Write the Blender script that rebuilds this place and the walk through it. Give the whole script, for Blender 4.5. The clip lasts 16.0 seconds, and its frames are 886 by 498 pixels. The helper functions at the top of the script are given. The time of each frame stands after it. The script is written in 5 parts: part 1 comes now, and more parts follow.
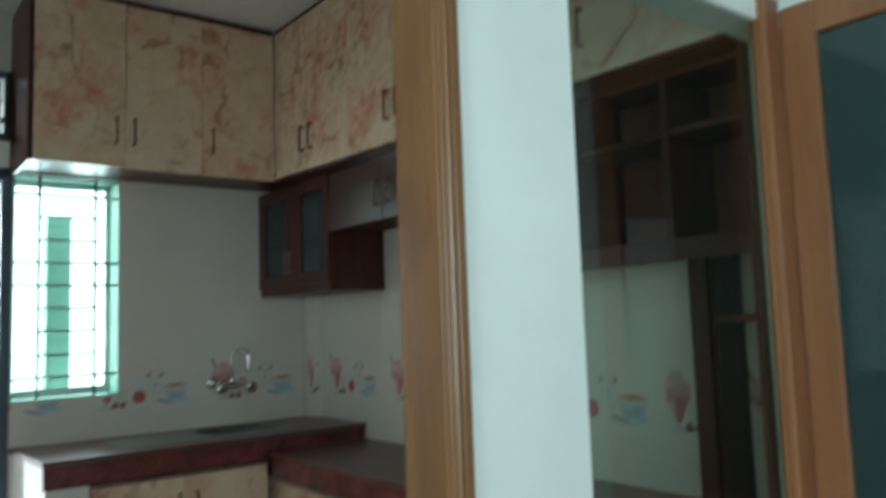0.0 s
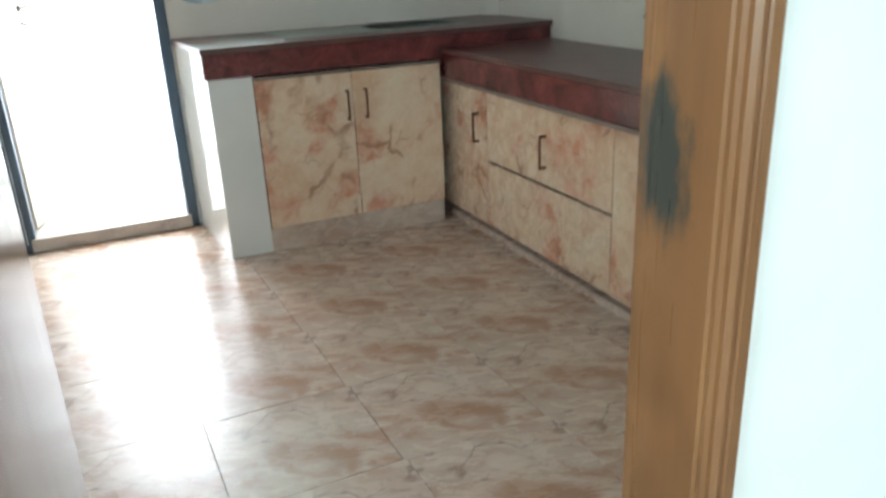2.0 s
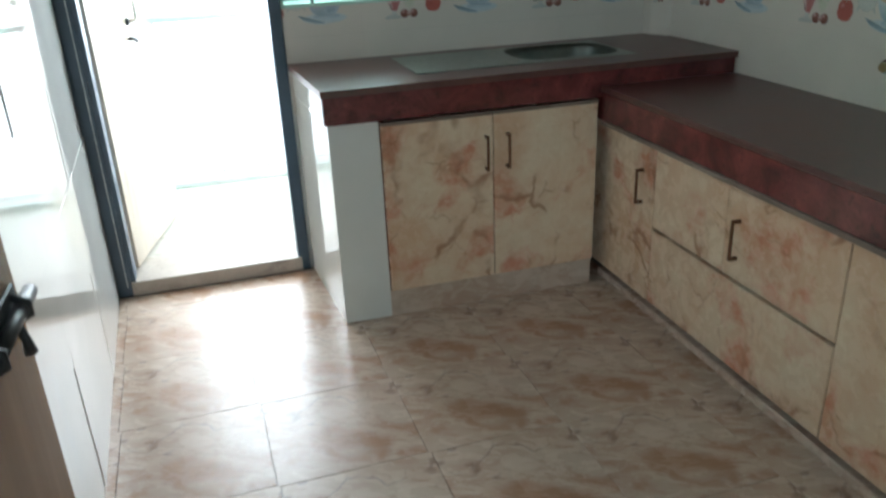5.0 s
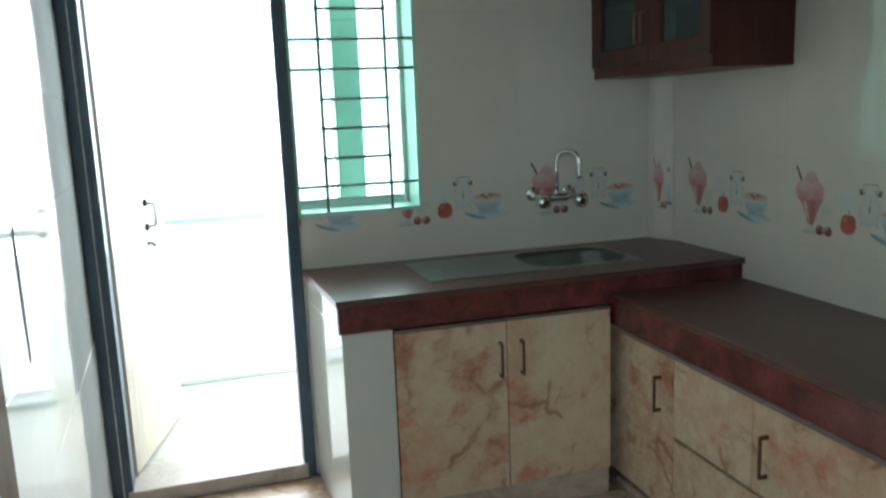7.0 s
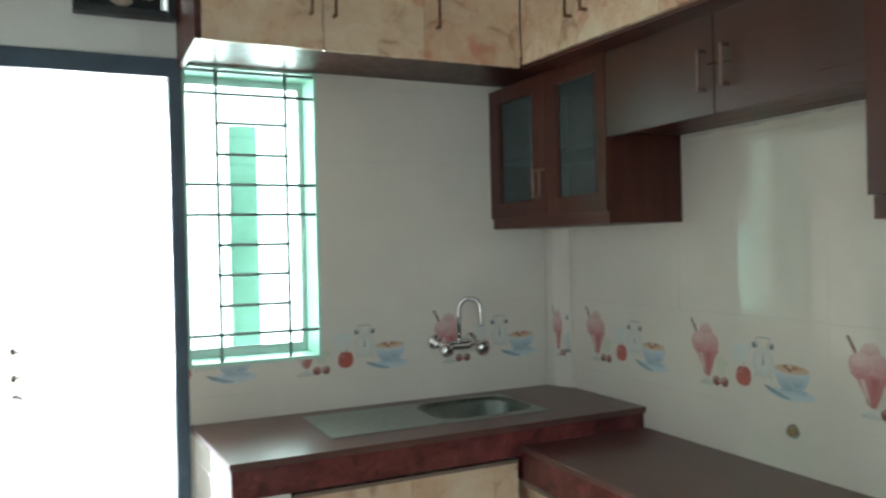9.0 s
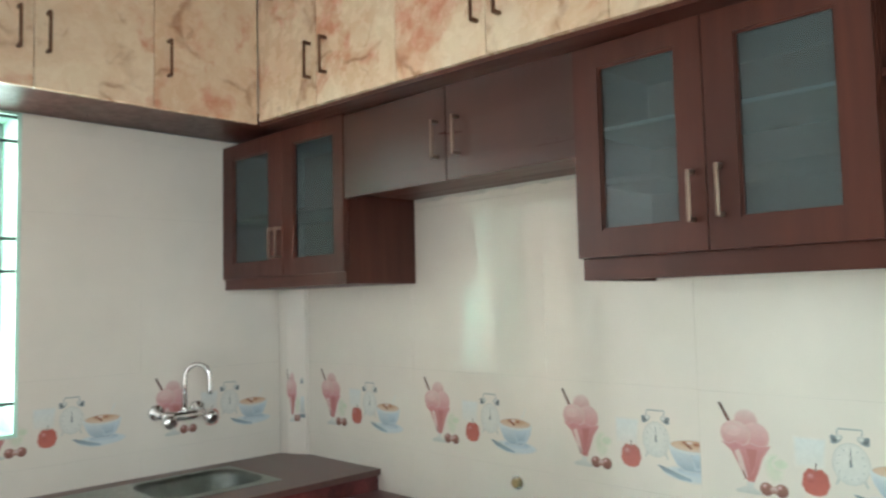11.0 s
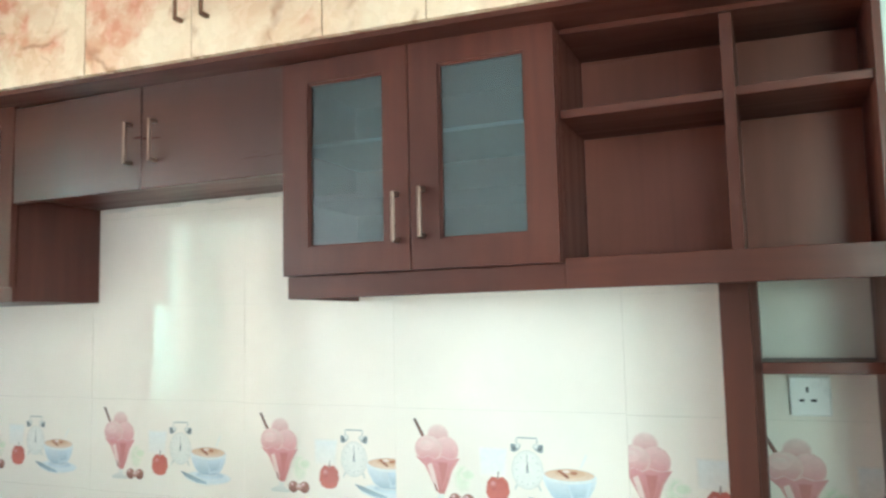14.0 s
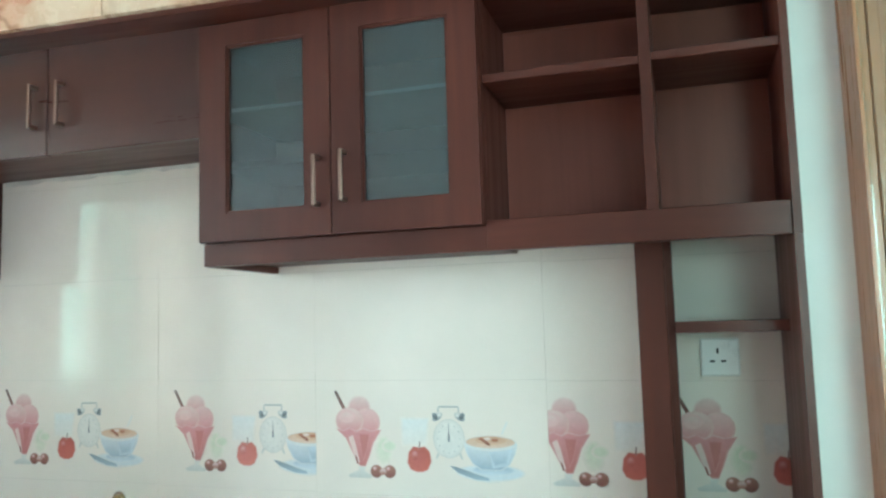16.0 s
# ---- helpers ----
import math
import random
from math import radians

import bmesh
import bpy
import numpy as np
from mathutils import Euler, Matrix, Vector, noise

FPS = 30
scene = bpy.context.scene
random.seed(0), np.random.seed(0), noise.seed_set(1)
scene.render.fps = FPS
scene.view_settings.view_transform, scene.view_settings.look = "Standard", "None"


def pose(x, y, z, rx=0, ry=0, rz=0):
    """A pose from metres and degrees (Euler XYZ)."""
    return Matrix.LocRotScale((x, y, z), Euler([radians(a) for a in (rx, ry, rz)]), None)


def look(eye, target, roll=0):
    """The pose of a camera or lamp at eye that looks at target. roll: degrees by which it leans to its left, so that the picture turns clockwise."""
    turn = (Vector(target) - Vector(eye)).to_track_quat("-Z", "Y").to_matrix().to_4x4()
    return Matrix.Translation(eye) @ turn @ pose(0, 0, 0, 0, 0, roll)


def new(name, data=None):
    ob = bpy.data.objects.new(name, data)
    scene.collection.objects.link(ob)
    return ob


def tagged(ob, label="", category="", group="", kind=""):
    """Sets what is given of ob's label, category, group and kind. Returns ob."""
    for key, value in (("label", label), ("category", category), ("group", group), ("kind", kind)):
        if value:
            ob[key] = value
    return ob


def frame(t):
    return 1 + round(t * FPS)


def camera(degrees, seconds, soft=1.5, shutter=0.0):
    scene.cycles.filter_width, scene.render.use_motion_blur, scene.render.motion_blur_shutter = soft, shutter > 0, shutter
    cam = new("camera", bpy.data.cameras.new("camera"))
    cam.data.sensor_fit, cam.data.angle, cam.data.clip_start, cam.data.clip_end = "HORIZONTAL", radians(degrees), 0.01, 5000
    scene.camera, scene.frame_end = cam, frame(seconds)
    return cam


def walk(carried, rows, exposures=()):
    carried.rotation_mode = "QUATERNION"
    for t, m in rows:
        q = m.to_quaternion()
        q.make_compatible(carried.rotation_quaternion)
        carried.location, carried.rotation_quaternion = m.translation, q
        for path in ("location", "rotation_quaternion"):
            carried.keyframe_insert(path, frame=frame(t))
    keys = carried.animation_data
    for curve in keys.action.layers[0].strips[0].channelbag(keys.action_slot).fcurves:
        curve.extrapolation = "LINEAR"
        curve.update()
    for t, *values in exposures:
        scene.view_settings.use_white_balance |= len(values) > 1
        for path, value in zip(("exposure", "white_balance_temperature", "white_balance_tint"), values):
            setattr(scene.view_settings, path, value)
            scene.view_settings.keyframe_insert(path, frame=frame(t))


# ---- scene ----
cam = camera(59.6, 16.0, 2.4, 0.5)
PATH = [
    (0, (-2.213, -4.138, 1.366), (-0.99, -2.568, 1.556), -2.0),
    (0.3, (-2.193, -4.086, 1.325), (-1.074, -2.428, 1.36), -2.0),
    (0.5, (-2.178, -4.043, 1.29), (-1.115, -2.35, 1.222), -1.8),
    (0.8, (-2.154, -3.966, 1.265), (-1.163, -2.245, 1.024), -1.8),
    (1, (-2.125, -3.908, 1.234), (-1.173, -2.181, 0.899), -1.9),
    (1.5, (-2.055, -3.781, 1.176), (-1.195, -2.062, 0.622), -2.0),
    (2, (-1.956, -3.666, 1.145), (-1.198, -1.956, 0.436), -2.6),
    (2.5, (-1.922, -3.571, 1.089), (-1.296, -1.856, 0.26), -2.5),
    (3, (-1.905, -3.437, 1.13), (-1.381, -1.735, 0.228), -2.4),
    (3.2, (-1.89, -3.393, 1.152), (-1.379, -1.689, 0.24), -2.5),
    (5.5, (-1.871, -3.001, 1.378), (-1.36, -1.194, 0.688), -2.7),
    (6, (-1.887, -2.983, 1.395), (-1.353, -1.141, 0.83), -2.5),
    (6.5, (-1.898, -2.989, 1.421), (-1.348, -1.121, 0.963), -2.4),
    (7, (-1.902, -2.995, 1.438), (-1.34, -1.107, 1.089), -2.3),
    (7.5, (-1.906, -2.988, 1.454), (-1.332, -1.088, 1.202), -2.1),
    (8, (-1.924, -2.973, 1.474), (-1.305, -1.077, 1.324), -1.8),
    (8.5, (-1.935, -2.951, 1.48), (-1.222, -1.084, 1.41), -1.6),
    (9, (-1.943, -2.913, 1.487), (-1.086, -1.106, 1.475), -1.3),
    (9.5, (-1.95, -2.891, 1.484), (-0.914, -1.181, 1.521), -1.3),
    (12, (-1.917, -2.857, 1.471), (-0.327, -1.656, 1.633), -1.2),
    (12.5, (-1.913, -2.85, 1.466), (-0.244, -1.761, 1.631), -1.2),
    (13, (-1.909, -2.85, 1.462), (-0.182, -1.855, 1.632), -1.2),
    (13.5, (-1.905, -2.846, 1.455), (-0.122, -1.957, 1.635), -1.3),
    (14, (-1.907, -2.838, 1.458), (-0.072, -2.064, 1.647), -1.3),
    (14.5, (-1.908, -2.833, 1.453), (-0.034, -2.163, 1.651), -1.5),
    (15, (-1.901, -2.836, 1.438), (-0.009, -2.219, 1.634), -1.6),
    (15.5, (-1.892, -2.838, 1.408), (0.006, -2.24, 1.605), -1.7),
    (16, (-1.892, -2.835, 1.373), (0.01, -2.246, 1.565), -1.7),
]
EXPOSURES = [(0.0, -0.7, 5900, 4), (0.2, -0.05, 5950, 6), (0.5, 0.25, 6100, 8), (1.0, 0.45, 6080, 8), (1.5, 0.42, 6050, 9), (2.0, 0.25, 6100, 10), (3.0, -0.12, 6150, 12), (5.5, -0.4, 5900, 5), (6.5, -0.25, 5900, 4), (7.0, -0.6, 5900, 3), (7.5, -0.78, 5850, 1), (8.0, -0.7, 5950, 2), (8.5, -0.25, 6050, 4), (9.0, 0.12, 6250, 8), (9.5, 0.8, 6400, 9), (12.0, 1.05, 6500, 18), (12.5, 1.22, 6500, 16), (13.0, 1.38, 6450, 16), (14.0, 1.63, 6150, 13), (15.0, 1.70, 6050, 10), (15.5, 1.46, 5900, 9), (16.0, 1.18, 5850, 9)]
walk(cam, [(t, look(eye, target, roll)) for t, eye, target, roll in PATH], EXPOSURES)

# ---- world and lights ----
world = bpy.data.worlds.new("world")
scene.world = world
world.use_nodes = True
wn = world.node_tree
sky = wn.nodes.new("ShaderNodeTexSky")
sky.sky_type, sky.sun_disc = "NISHITA", False
sky.sun_elevation, sky.sun_rotation = radians(50), radians(20)
wn.links.new(sky.outputs[0], wn.nodes["Background"].inputs[0])
wn.nodes["Background"].inputs[1].default_value = 0.12

sun = new("sun", bpy.data.lights.new("sun", "SUN"))
sun.data.energy, sun.data.angle, sun.data.color = 1.2, radians(12), (1.0, 0.96, 0.9)
sun.matrix_world = look((-1.0, 6.0, 8.0), (-1.4, 0.0, 0.0))


def area_lamp(name, eye, target, width, height, power, colour):
    lamp = new(name, bpy.data.lights.new(name, "AREA"))
    lamp.data.shape, lamp.data.size, lamp.data.size_y = "RECTANGLE", width, height
    lamp.data.energy, lamp.data.color = power, colour
    lamp.matrix_world = look(eye, target)
    return lamp


BALCONY_LIGHT, HALL_LIGHT = 130, 72
area_lamp("balcony_daylight", (-1.40, 1.48, 1.50), (-1.40, 0, 1.42), 1.8, 1.45, BALCONY_LIGHT, (0.93, 0.98, 1.0))
area_lamp("hall_daylight", (-3.4, -6.36, 1.55), (-3.4, -3.0, 1.45), 2.0, 1.3, HALL_LIGHT, (0.80, 0.97, 1.0))

# added fill lamp that brightens the open shelf and tiles through doorway and hatch
area_lamp("hall_side_daylight", (-4.66, -4.25, 1.55), (0, -4.0, 1.45), 1.4, 1.3, 88, (0.74, 0.97, 0.95))

# ---- materials ----


class Nodes:
    """A material with a Principled shader and short calls for its nodes."""

    def __init__(self, name, rough=0.5, metal=0.0, colour=(0.5, 0.5, 0.5), **extra):
        self.mat = bpy.data.materials.new(name)
        self.mat.use_nodes = True
        self.tree = self.mat.node_tree
        self.shader = self.tree.nodes["Principled BSDF"]
        self.set("Base Color", (*colour, 1)), self.set("Roughness", rough), self.set("Metallic", metal)
        for key, value in extra.items():
            self.set(key.replace("_", " "), value)

    def set(self, key, value):
        socket = self.shader.inputs[key]
        if hasattr(value, "is_linked"):
            self.tree.links.new(value, socket)
        else:
            socket.default_value = value

    def node(self, kind, **values):
        n = self.tree.nodes.new(kind)
        for key, value in values.items():
            socket = n.inputs[key.replace("_", " ")]
            if hasattr(value, "is_linked"):
                self.tree.links.new(value, socket)
            else:
                socket.default_value = value
        return n

    def place(self, scale=(1, 1, 1), shuffle=0.0):
        """World position, stretched, moved by chance from object to object."""
        p = self.node("ShaderNodeNewGeometry").outputs["Position"]
        if shuffle:
            r = self.node("ShaderNodeObjectInfo").outputs["Random"]
            v = self.tree.nodes.new("ShaderNodeVectorMath")
            v.operation = "SCALE"
            v.inputs[0].default_value = (shuffle, shuffle * 0.7, shuffle * 1.3)
            self.tree.links.new(r, v.inputs["Scale"])
            a = self.tree.nodes.new("ShaderNodeVectorMath")
            a.operation = "ADD"
            self.tree.links.new(p, a.inputs[0]), self.tree.links.new(v.outputs[0], a.inputs[1])
            p = a.outputs[0]
        m = self.node("ShaderNodeMapping", Vector=p, Scale=scale)
        return m.outputs[0]

    def noise(self, where, scale, detail=4.0, rough=0.55, bend=0.0):
        return self.node("ShaderNodeTexNoise", Vector=where, Scale=scale, Detail=detail, Roughness=rough, Distortion=bend).outputs["Fac"]

    def ramp(self, value, *stops):
        n = self.node("ShaderNodeValToRGB", Fac=value)
        while len(n.color_ramp.elements) < len(stops):
            n.color_ramp.elements.new(0.5)
        for e, (at, c) in zip(n.color_ramp.elements, stops):
            e.position, e.color = at, (*(c if isinstance(c, tuple) else (c, c, c)), 1)
        return n.outputs["Color"]

    def mix(self, fac, a, b, blend="MIX"):
        n = self.tree.nodes.new("ShaderNodeMix")
        n.data_type, n.blend_type = "RGBA", blend
        for i, v in ((0, fac), (6, a), (7, b)):
            if hasattr(v, "is_linked"):
                self.tree.links.new(v, n.inputs[i])
            else:
                n.inputs[i].default_value = (*v, 1) if isinstance(v, tuple) else v
        return n.outputs[2]

    def bump(self, height, strength=0.2, distance=0.002):
        n = self.node("ShaderNodeBump", Height=height, Strength=strength, Distance=distance)
        self.set("Normal", n.outputs[0])


def plain(name, colour, rough=0.5, metal=0.0, vary=0.06, scale=9.0, **extra):
    """One colour with faint mottling, uneven gloss and fine relief."""
    n = Nodes(name, rough, metal, colour, **extra)
    w = n.place()
    f = n.noise(w, scale, 5)
    dark = tuple(c * (1 - vary * 2) for c in colour)
    light = tuple(min(1, c * (1 + vary)) for c in colour)
    n.set("Base Color", n.ramp(f, (0.3, dark), (0.7, light)))
    n.set("Roughness", n.ramp(n.noise(w, scale * 2.3), (0.3, max(0.02, rough * 0.8)), (0.7, min(1, rough * 1.25))))
    return n.mat


def marble(name, base, warm, vein, blotch, rough, scale=1.0, shuffle=0.0, blotchy=0.5, vein_width=0.02, vein_strength=0.6):
    """Peach-and-cream printed marble: soft clouds, slanting brown veins and reddish patches."""
    n = Nodes(name, rough)
    w = n.place((scale, scale, scale), shuffle)
    cloud = n.noise(w, 2.6, 7, 0.64, 0.5)
    col = n.mix(n.ramp(cloud, (0.40, 0.0), (0.68, 1.0)), base, warm)
    fine = n.noise(w, 15.0, 5, 0.62, 0.6)
    col = n.mix(n.ramp(fine, (0.40, 0.0), (0.78, 0.5)), col, tuple(min(1, c * 1.14) for c in base))
    bend = n.node("ShaderNodeTexNoise", Vector=w, Scale=3.0, Detail=4.0).outputs["Color"]
    warped = n.tree.nodes.new("ShaderNodeVectorMath")
    warped.operation = "MULTIPLY_ADD"
    n.tree.links.new(bend, warped.inputs[0])
    warped.inputs[1].default_value = (0.55, 0.55, 0.55)
    n.tree.links.new(w, warped.inputs[2])
    for s, strength in ((1.7, vein_strength), (3.6, vein_strength * 0.6)):
        cell = n.node("ShaderNodeTexVoronoi", Vector=warped.outputs[0], Scale=s)
        cell.feature = "DISTANCE_TO_EDGE"
        line = n.ramp(cell.outputs["Distance"], (0.0, 1.0), (vein_width * 0.8, 0.55), (vein_width * 2.6, 0.0))
        patchy = n.ramp(n.noise(w, s * 1.6, 3), (0.44, 0.0), (0.64, strength))
        col = n.mix(n.mix(1.0, line, patchy, "MULTIPLY"), col, vein)
    spot = n.noise(w, 3.3, 6, 0.66, 0.35)
    col = n.mix(n.ramp(spot, (0.57, 0.0), (0.74, blotchy)), col, blotch)
    n.set("Base Color", col)
    n.set("Roughness", n.ramp(fine, (0.3, rough * 0.85), (0.7, rough * 1.25)))
    n.bump(fine, 0.05, 0.001)
    return n.mat


def turned(n, w, along, squeeze):
    """Coordinates with their first axis laid along a slanting way and squeezed."""
    d = Vector(along).normalized()
    e = d.orthogonal().normalized()
    f = d.cross(e)
    out = n.tree.nodes.new("ShaderNodeCombineXYZ")
    for i, v in enumerate((d * squeeze, e, f)):
        dot = n.tree.nodes.new("ShaderNodeVectorMath")
        dot.operation = "DOT_PRODUCT"
        n.tree.links.new(w, dot.inputs[0])
        dot.inputs[1].default_value = v
        n.tree.links.new(dot.outputs["Value"], out.inputs[i])
    return out.outputs[0]


def laminate_print(name):
    """Cream laminate with soft clouds, mottled reddish blotches and wandering brown veins."""
    n = Nodes(name, 0.26)
    w = n.place((1, 1, 1), 9.0)
    cream, peach, brown, red = (0.77, 0.60, 0.43), (0.69, 0.445, 0.285), (0.33, 0.155, 0.085), (0.60, 0.235, 0.145)
    col = n.mix(n.ramp(n.noise(w, 3.1, 6, 0.62, 0.7), (0.42, 0.0), (0.66, 0.85)), cream, peach)
    fine = n.noise(w, 22.0, 5, 0.62, 0.5)
    col = n.mix(n.ramp(n.noise(w, 8.5, 5, 0.6, 0.8), (0.46, 0.0), (0.66, 0.45)), col, (0.82, 0.705, 0.54))
    col = n.mix(n.ramp(fine, (0.45, 0.0), (0.75, 0.35)), col, (0.60, 0.47, 0.34))
    bend = n.node("ShaderNodeTexNoise", Vector=w, Scale=2.6, Detail=4.0, Roughness=0.52).outputs["Color"]
    warped = n.tree.nodes.new("ShaderNodeVectorMath")
    warped.operation = "MULTIPLY_ADD"
    n.tree.links.new(bend, warped.inputs[0])
    warped.inputs[1].default_value = (0.50, 0.50, 0.50)
    n.tree.links.new(w, warped.inputs[2])
    spot = n.ramp(n.noise(warped.outputs[0], 4.3, 4, 0.55, 0.2), (0.53, 0.0), (0.64, 0.85))
    col = n.mix(n.mix(1.0, spot, n.ramp(n.noise(w, 17.0, 4, 0.6), (0.34, 0.3), (0.60, 1.0)), "MULTIPLY"), col, red)
    for scale, wide, strength, low in ((2.1, 0.022, 0.70, 0.46), (4.2, 0.018, 0.42, 0.52)):
        cell = n.node("ShaderNodeTexVoronoi", Vector=warped.outputs[0], Scale=scale)
        cell.feature = "DISTANCE_TO_EDGE"
        patchy = n.ramp(n.noise(w, scale * 2.1, 3), (low, 0.0), (low + 0.13, strength))
        glow_band = n.ramp(cell.outputs["Distance"], (0.0, 0.55), (wide * 5.0, 0.0))
        col = n.mix(n.mix(1.0, glow_band, patchy, "MULTIPLY"), col, (0.56, 0.31, 0.18))
        line = n.ramp(cell.outputs["Distance"], (0.0, 1.0), (wide * 0.5, 0.8), (wide * 1.4, 0.0))
        col = n.mix(n.mix(1.0, line, patchy, "MULTIPLY"), col, brown)
    n.set("Base Color", col)
    n.set("Roughness", n.ramp(fine, (0.3, 0.22), (0.7, 0.32)))
    n.bump(fine, 0.04, 0.001)
    return n.mat


def floor_print(name):
    """Printed floor tile, the same picture on each: grey-cream ground, a brown cloud and a thin cracked vein."""
    n = Nodes(name, 0.26)
    w = n.node("ShaderNodeTexCoord").outputs["Object"]
    q = turned(n, w, (0.92, -0.40, 0.0), 0.5)
    ground, tan, brown, vein = (0.58, 0.465, 0.38), (0.47, 0.325, 0.24), (0.375, 0.205, 0.118), (0.16, 0.10, 0.078)
    cloud = n.noise(q, 8.0, 6, 0.62, 0.5)
    col = n.mix(n.ramp(cloud, (0.42, 0.0), (0.62, 0.9)), ground, tan)
    fine = n.noise(q, 24.0, 6, 0.62, 0.5)
    col = n.mix(n.ramp(fine, (0.45, 0.0), (0.75, 0.45)), col, (0.66, 0.55, 0.46))
    v = n.tree.nodes.new("ShaderNodeVectorMath")
    v.operation = "SUBTRACT"
    n.tree.links.new(w, v.inputs[0])
    v.inputs[1].default_value = (0.25, 0.13, 0.0)
    m = n.node("ShaderNodeMapping", Vector=turned(n, v.outputs[0], (0.92, -0.40, 0.0), 0.5), Scale=(5.5, 5.5, 5.5))
    far = n.tree.nodes.new("ShaderNodeVectorMath")
    far.operation = "LENGTH"
    n.tree.links.new(m.outputs[0], far.inputs[0])
    edge_noise = n.tree.nodes.new("ShaderNodeMath")
    edge_noise.operation = "MULTIPLY_ADD"
    n.tree.links.new(n.noise(q, 12.0, 6, 0.66, 0.4), edge_noise.inputs[0])
    edge_noise.inputs[1].default_value = 4.6
    n.tree.links.new(far.outputs["Value"], edge_noise.inputs[2])
    col = n.mix(n.ramp(n.node("ShaderNodeMapRange", Value=edge_noise.outputs[0], From_Min=1.75, From_Max=3.1).outputs[0], (0.0, 0.85), (0.4, 0.6), (1.0, 0.0)), col, brown)
    xyz = n.node("ShaderNodeSeparateXYZ", Vector=w)
    wander = n.tree.nodes.new("ShaderNodeMath")
    wander.operation = "MULTIPLY_ADD"
    n.tree.links.new(n.noise(w, 7.0, 2.5, 0.5, 0.2), wander.inputs[0])
    wander.inputs[1].default_value = -0.55
    n.tree.links.new(xyz.outputs["Y"], wander.inputs[2])
    line = n.ramp(n.node("ShaderNodeMapRange", Value=wander.outputs[0], From_Min=0.0, From_Max=0.1).outputs[0], (0.42, 0.0), (0.50, 1.0), (0.56, 0.9), (0.68, 0.0))
    patchy = n.ramp(n.noise(w, 14.0, 3), (0.41, 0.12), (0.58, 0.55))
    col = n.mix(n.mix(1.0, line, patchy, "MULTIPLY"), col, vein)
    n.set("Base Color", col)
    n.set("Roughness", n.ramp(fine, (0.3, 0.22), (0.7, 0.32)))
    n.bump(fine, 0.04, 0.001)
    return n.mat


def timber(name, dark, light, rough, grain=(18, 18, 1.1), shuffle=3.0, knots=0.0, stain=None):
    n = Nodes(name, rough, Specular_IOR_Level=0.35)
    w = n.place(grain, shuffle)
    streak = n.noise(w, 1.6, 6, 0.6, 0.5)
    wide = n.noise(n.place((2.2, 2.2, 0.5), shuffle), 1.5, 3)
    col = n.mix(n.ramp(streak, (0.22, 0.0), (0.8, 1.0)), dark, light)
    col = n.mix(n.ramp(wide, (0.35, 0.0), (0.7, 0.7)), col, tuple(c * 0.6 for c in dark))
    if knots:
        col = n.mix(n.ramp(n.noise(n.place((3, 3, 1.6), shuffle), 1.3, 3), (0.62, 0.0), (0.74, knots)), col, tuple(c * 0.3 for c in dark))
    if stain:                                   # one blackish-blue stain with a ragged edge
        v = n.tree.nodes.new("ShaderNodeVectorMath")
        v.operation = "SUBTRACT"
        n.tree.links.new(n.node("ShaderNodeNewGeometry").outputs["Position"], v.inputs[0])
        v.inputs[1].default_value = stain
        q = n.node("ShaderNodeMapping", Vector=v.outputs[0], Scale=(11, 11, 6))
        far = n.tree.nodes.new("ShaderNodeVectorMath")
        far.operation = "LENGTH"
        n.tree.links.new(q.outputs[0], far.inputs[0])
        ragged = n.tree.nodes.new("ShaderNodeMath")
        ragged.operation = "MULTIPLY_ADD"
        n.tree.links.new(n.noise(n.place((1, 1, 0.4)), 38, 5, 0.65), ragged.inputs[0])
        ragged.inputs[1].default_value = 0.9
        n.tree.links.new(far.outputs["Value"], ragged.inputs[2])
        col = n.mix(n.ramp(ragged.outputs[0], (0.75, 0.92), (1.3, 0.0)), col, (0.030, 0.036, 0.032))
    n.set("Base Color", col)
    n.set("Roughness", n.ramp(streak, (0.3, rough * 1.2), (0.7, rough * 0.8)))
    n.bump(streak, 0.12, 0.001)
    return n.mat


TILE = plain("glazed_cream_tile", (0.772, 0.716, 0.645), 0.035, vary=0.03, scale=3.0, Specular_IOR_Level=0.30)
WHITE_TILE = plain("glazed_white_tile", (0.78, 0.78, 0.75), 0.05, vary=0.03, scale=3.0)
GROUT = plain("grout", (0.40, 0.335, 0.28), 0.8)
TILE_JOINT = plain("pale_tile_joint", (0.62, 0.60, 0.55), 0.5)
PLASTER = plain("white_wall_paint", (0.80, 0.82, 0.80), 0.6, vary=0.03, scale=4.0)
CEILING = plain("ceiling_paint", (0.80, 0.80, 0.78), 0.7, vary=0.02)
MINT = plain("mint_paint", (0.50, 0.76, 0.65), 0.5, vary=0.05)
TEAL = plain("teal_paint", (0.16, 0.32, 0.255), 0.5, vary=0.08)
SIDE_GREEN = plain("green_wall_paint", (0.34, 0.56, 0.48), 0.55, vary=0.06)
FLOOR_MARBLE = floor_print("floor_marble")
LAMINATE = laminate_print("marble_laminate")
THRESHOLD = marble("threshold_marble", (0.52, 0.46, 0.40), (0.42, 0.36, 0.31), (0.25, 0.20, 0.17), (0.40, 0.32, 0.26), 0.3, 2.0)
DARK_WOOD = timber("mahogany_veneer", (0.070, 0.017, 0.011), (0.108, 0.030, 0.019), 0.40)
DARK_WOOD_LONG = timber("mahogany_long_grain", (0.070, 0.017, 0.011), (0.108, 0.030, 0.019), 0.40, (18, 1.1, 18))
GLOSSY_BOARD = timber("polished_mahogany_board", (0.070, 0.017, 0.011), (0.108, 0.030, 0.019), 0.34)
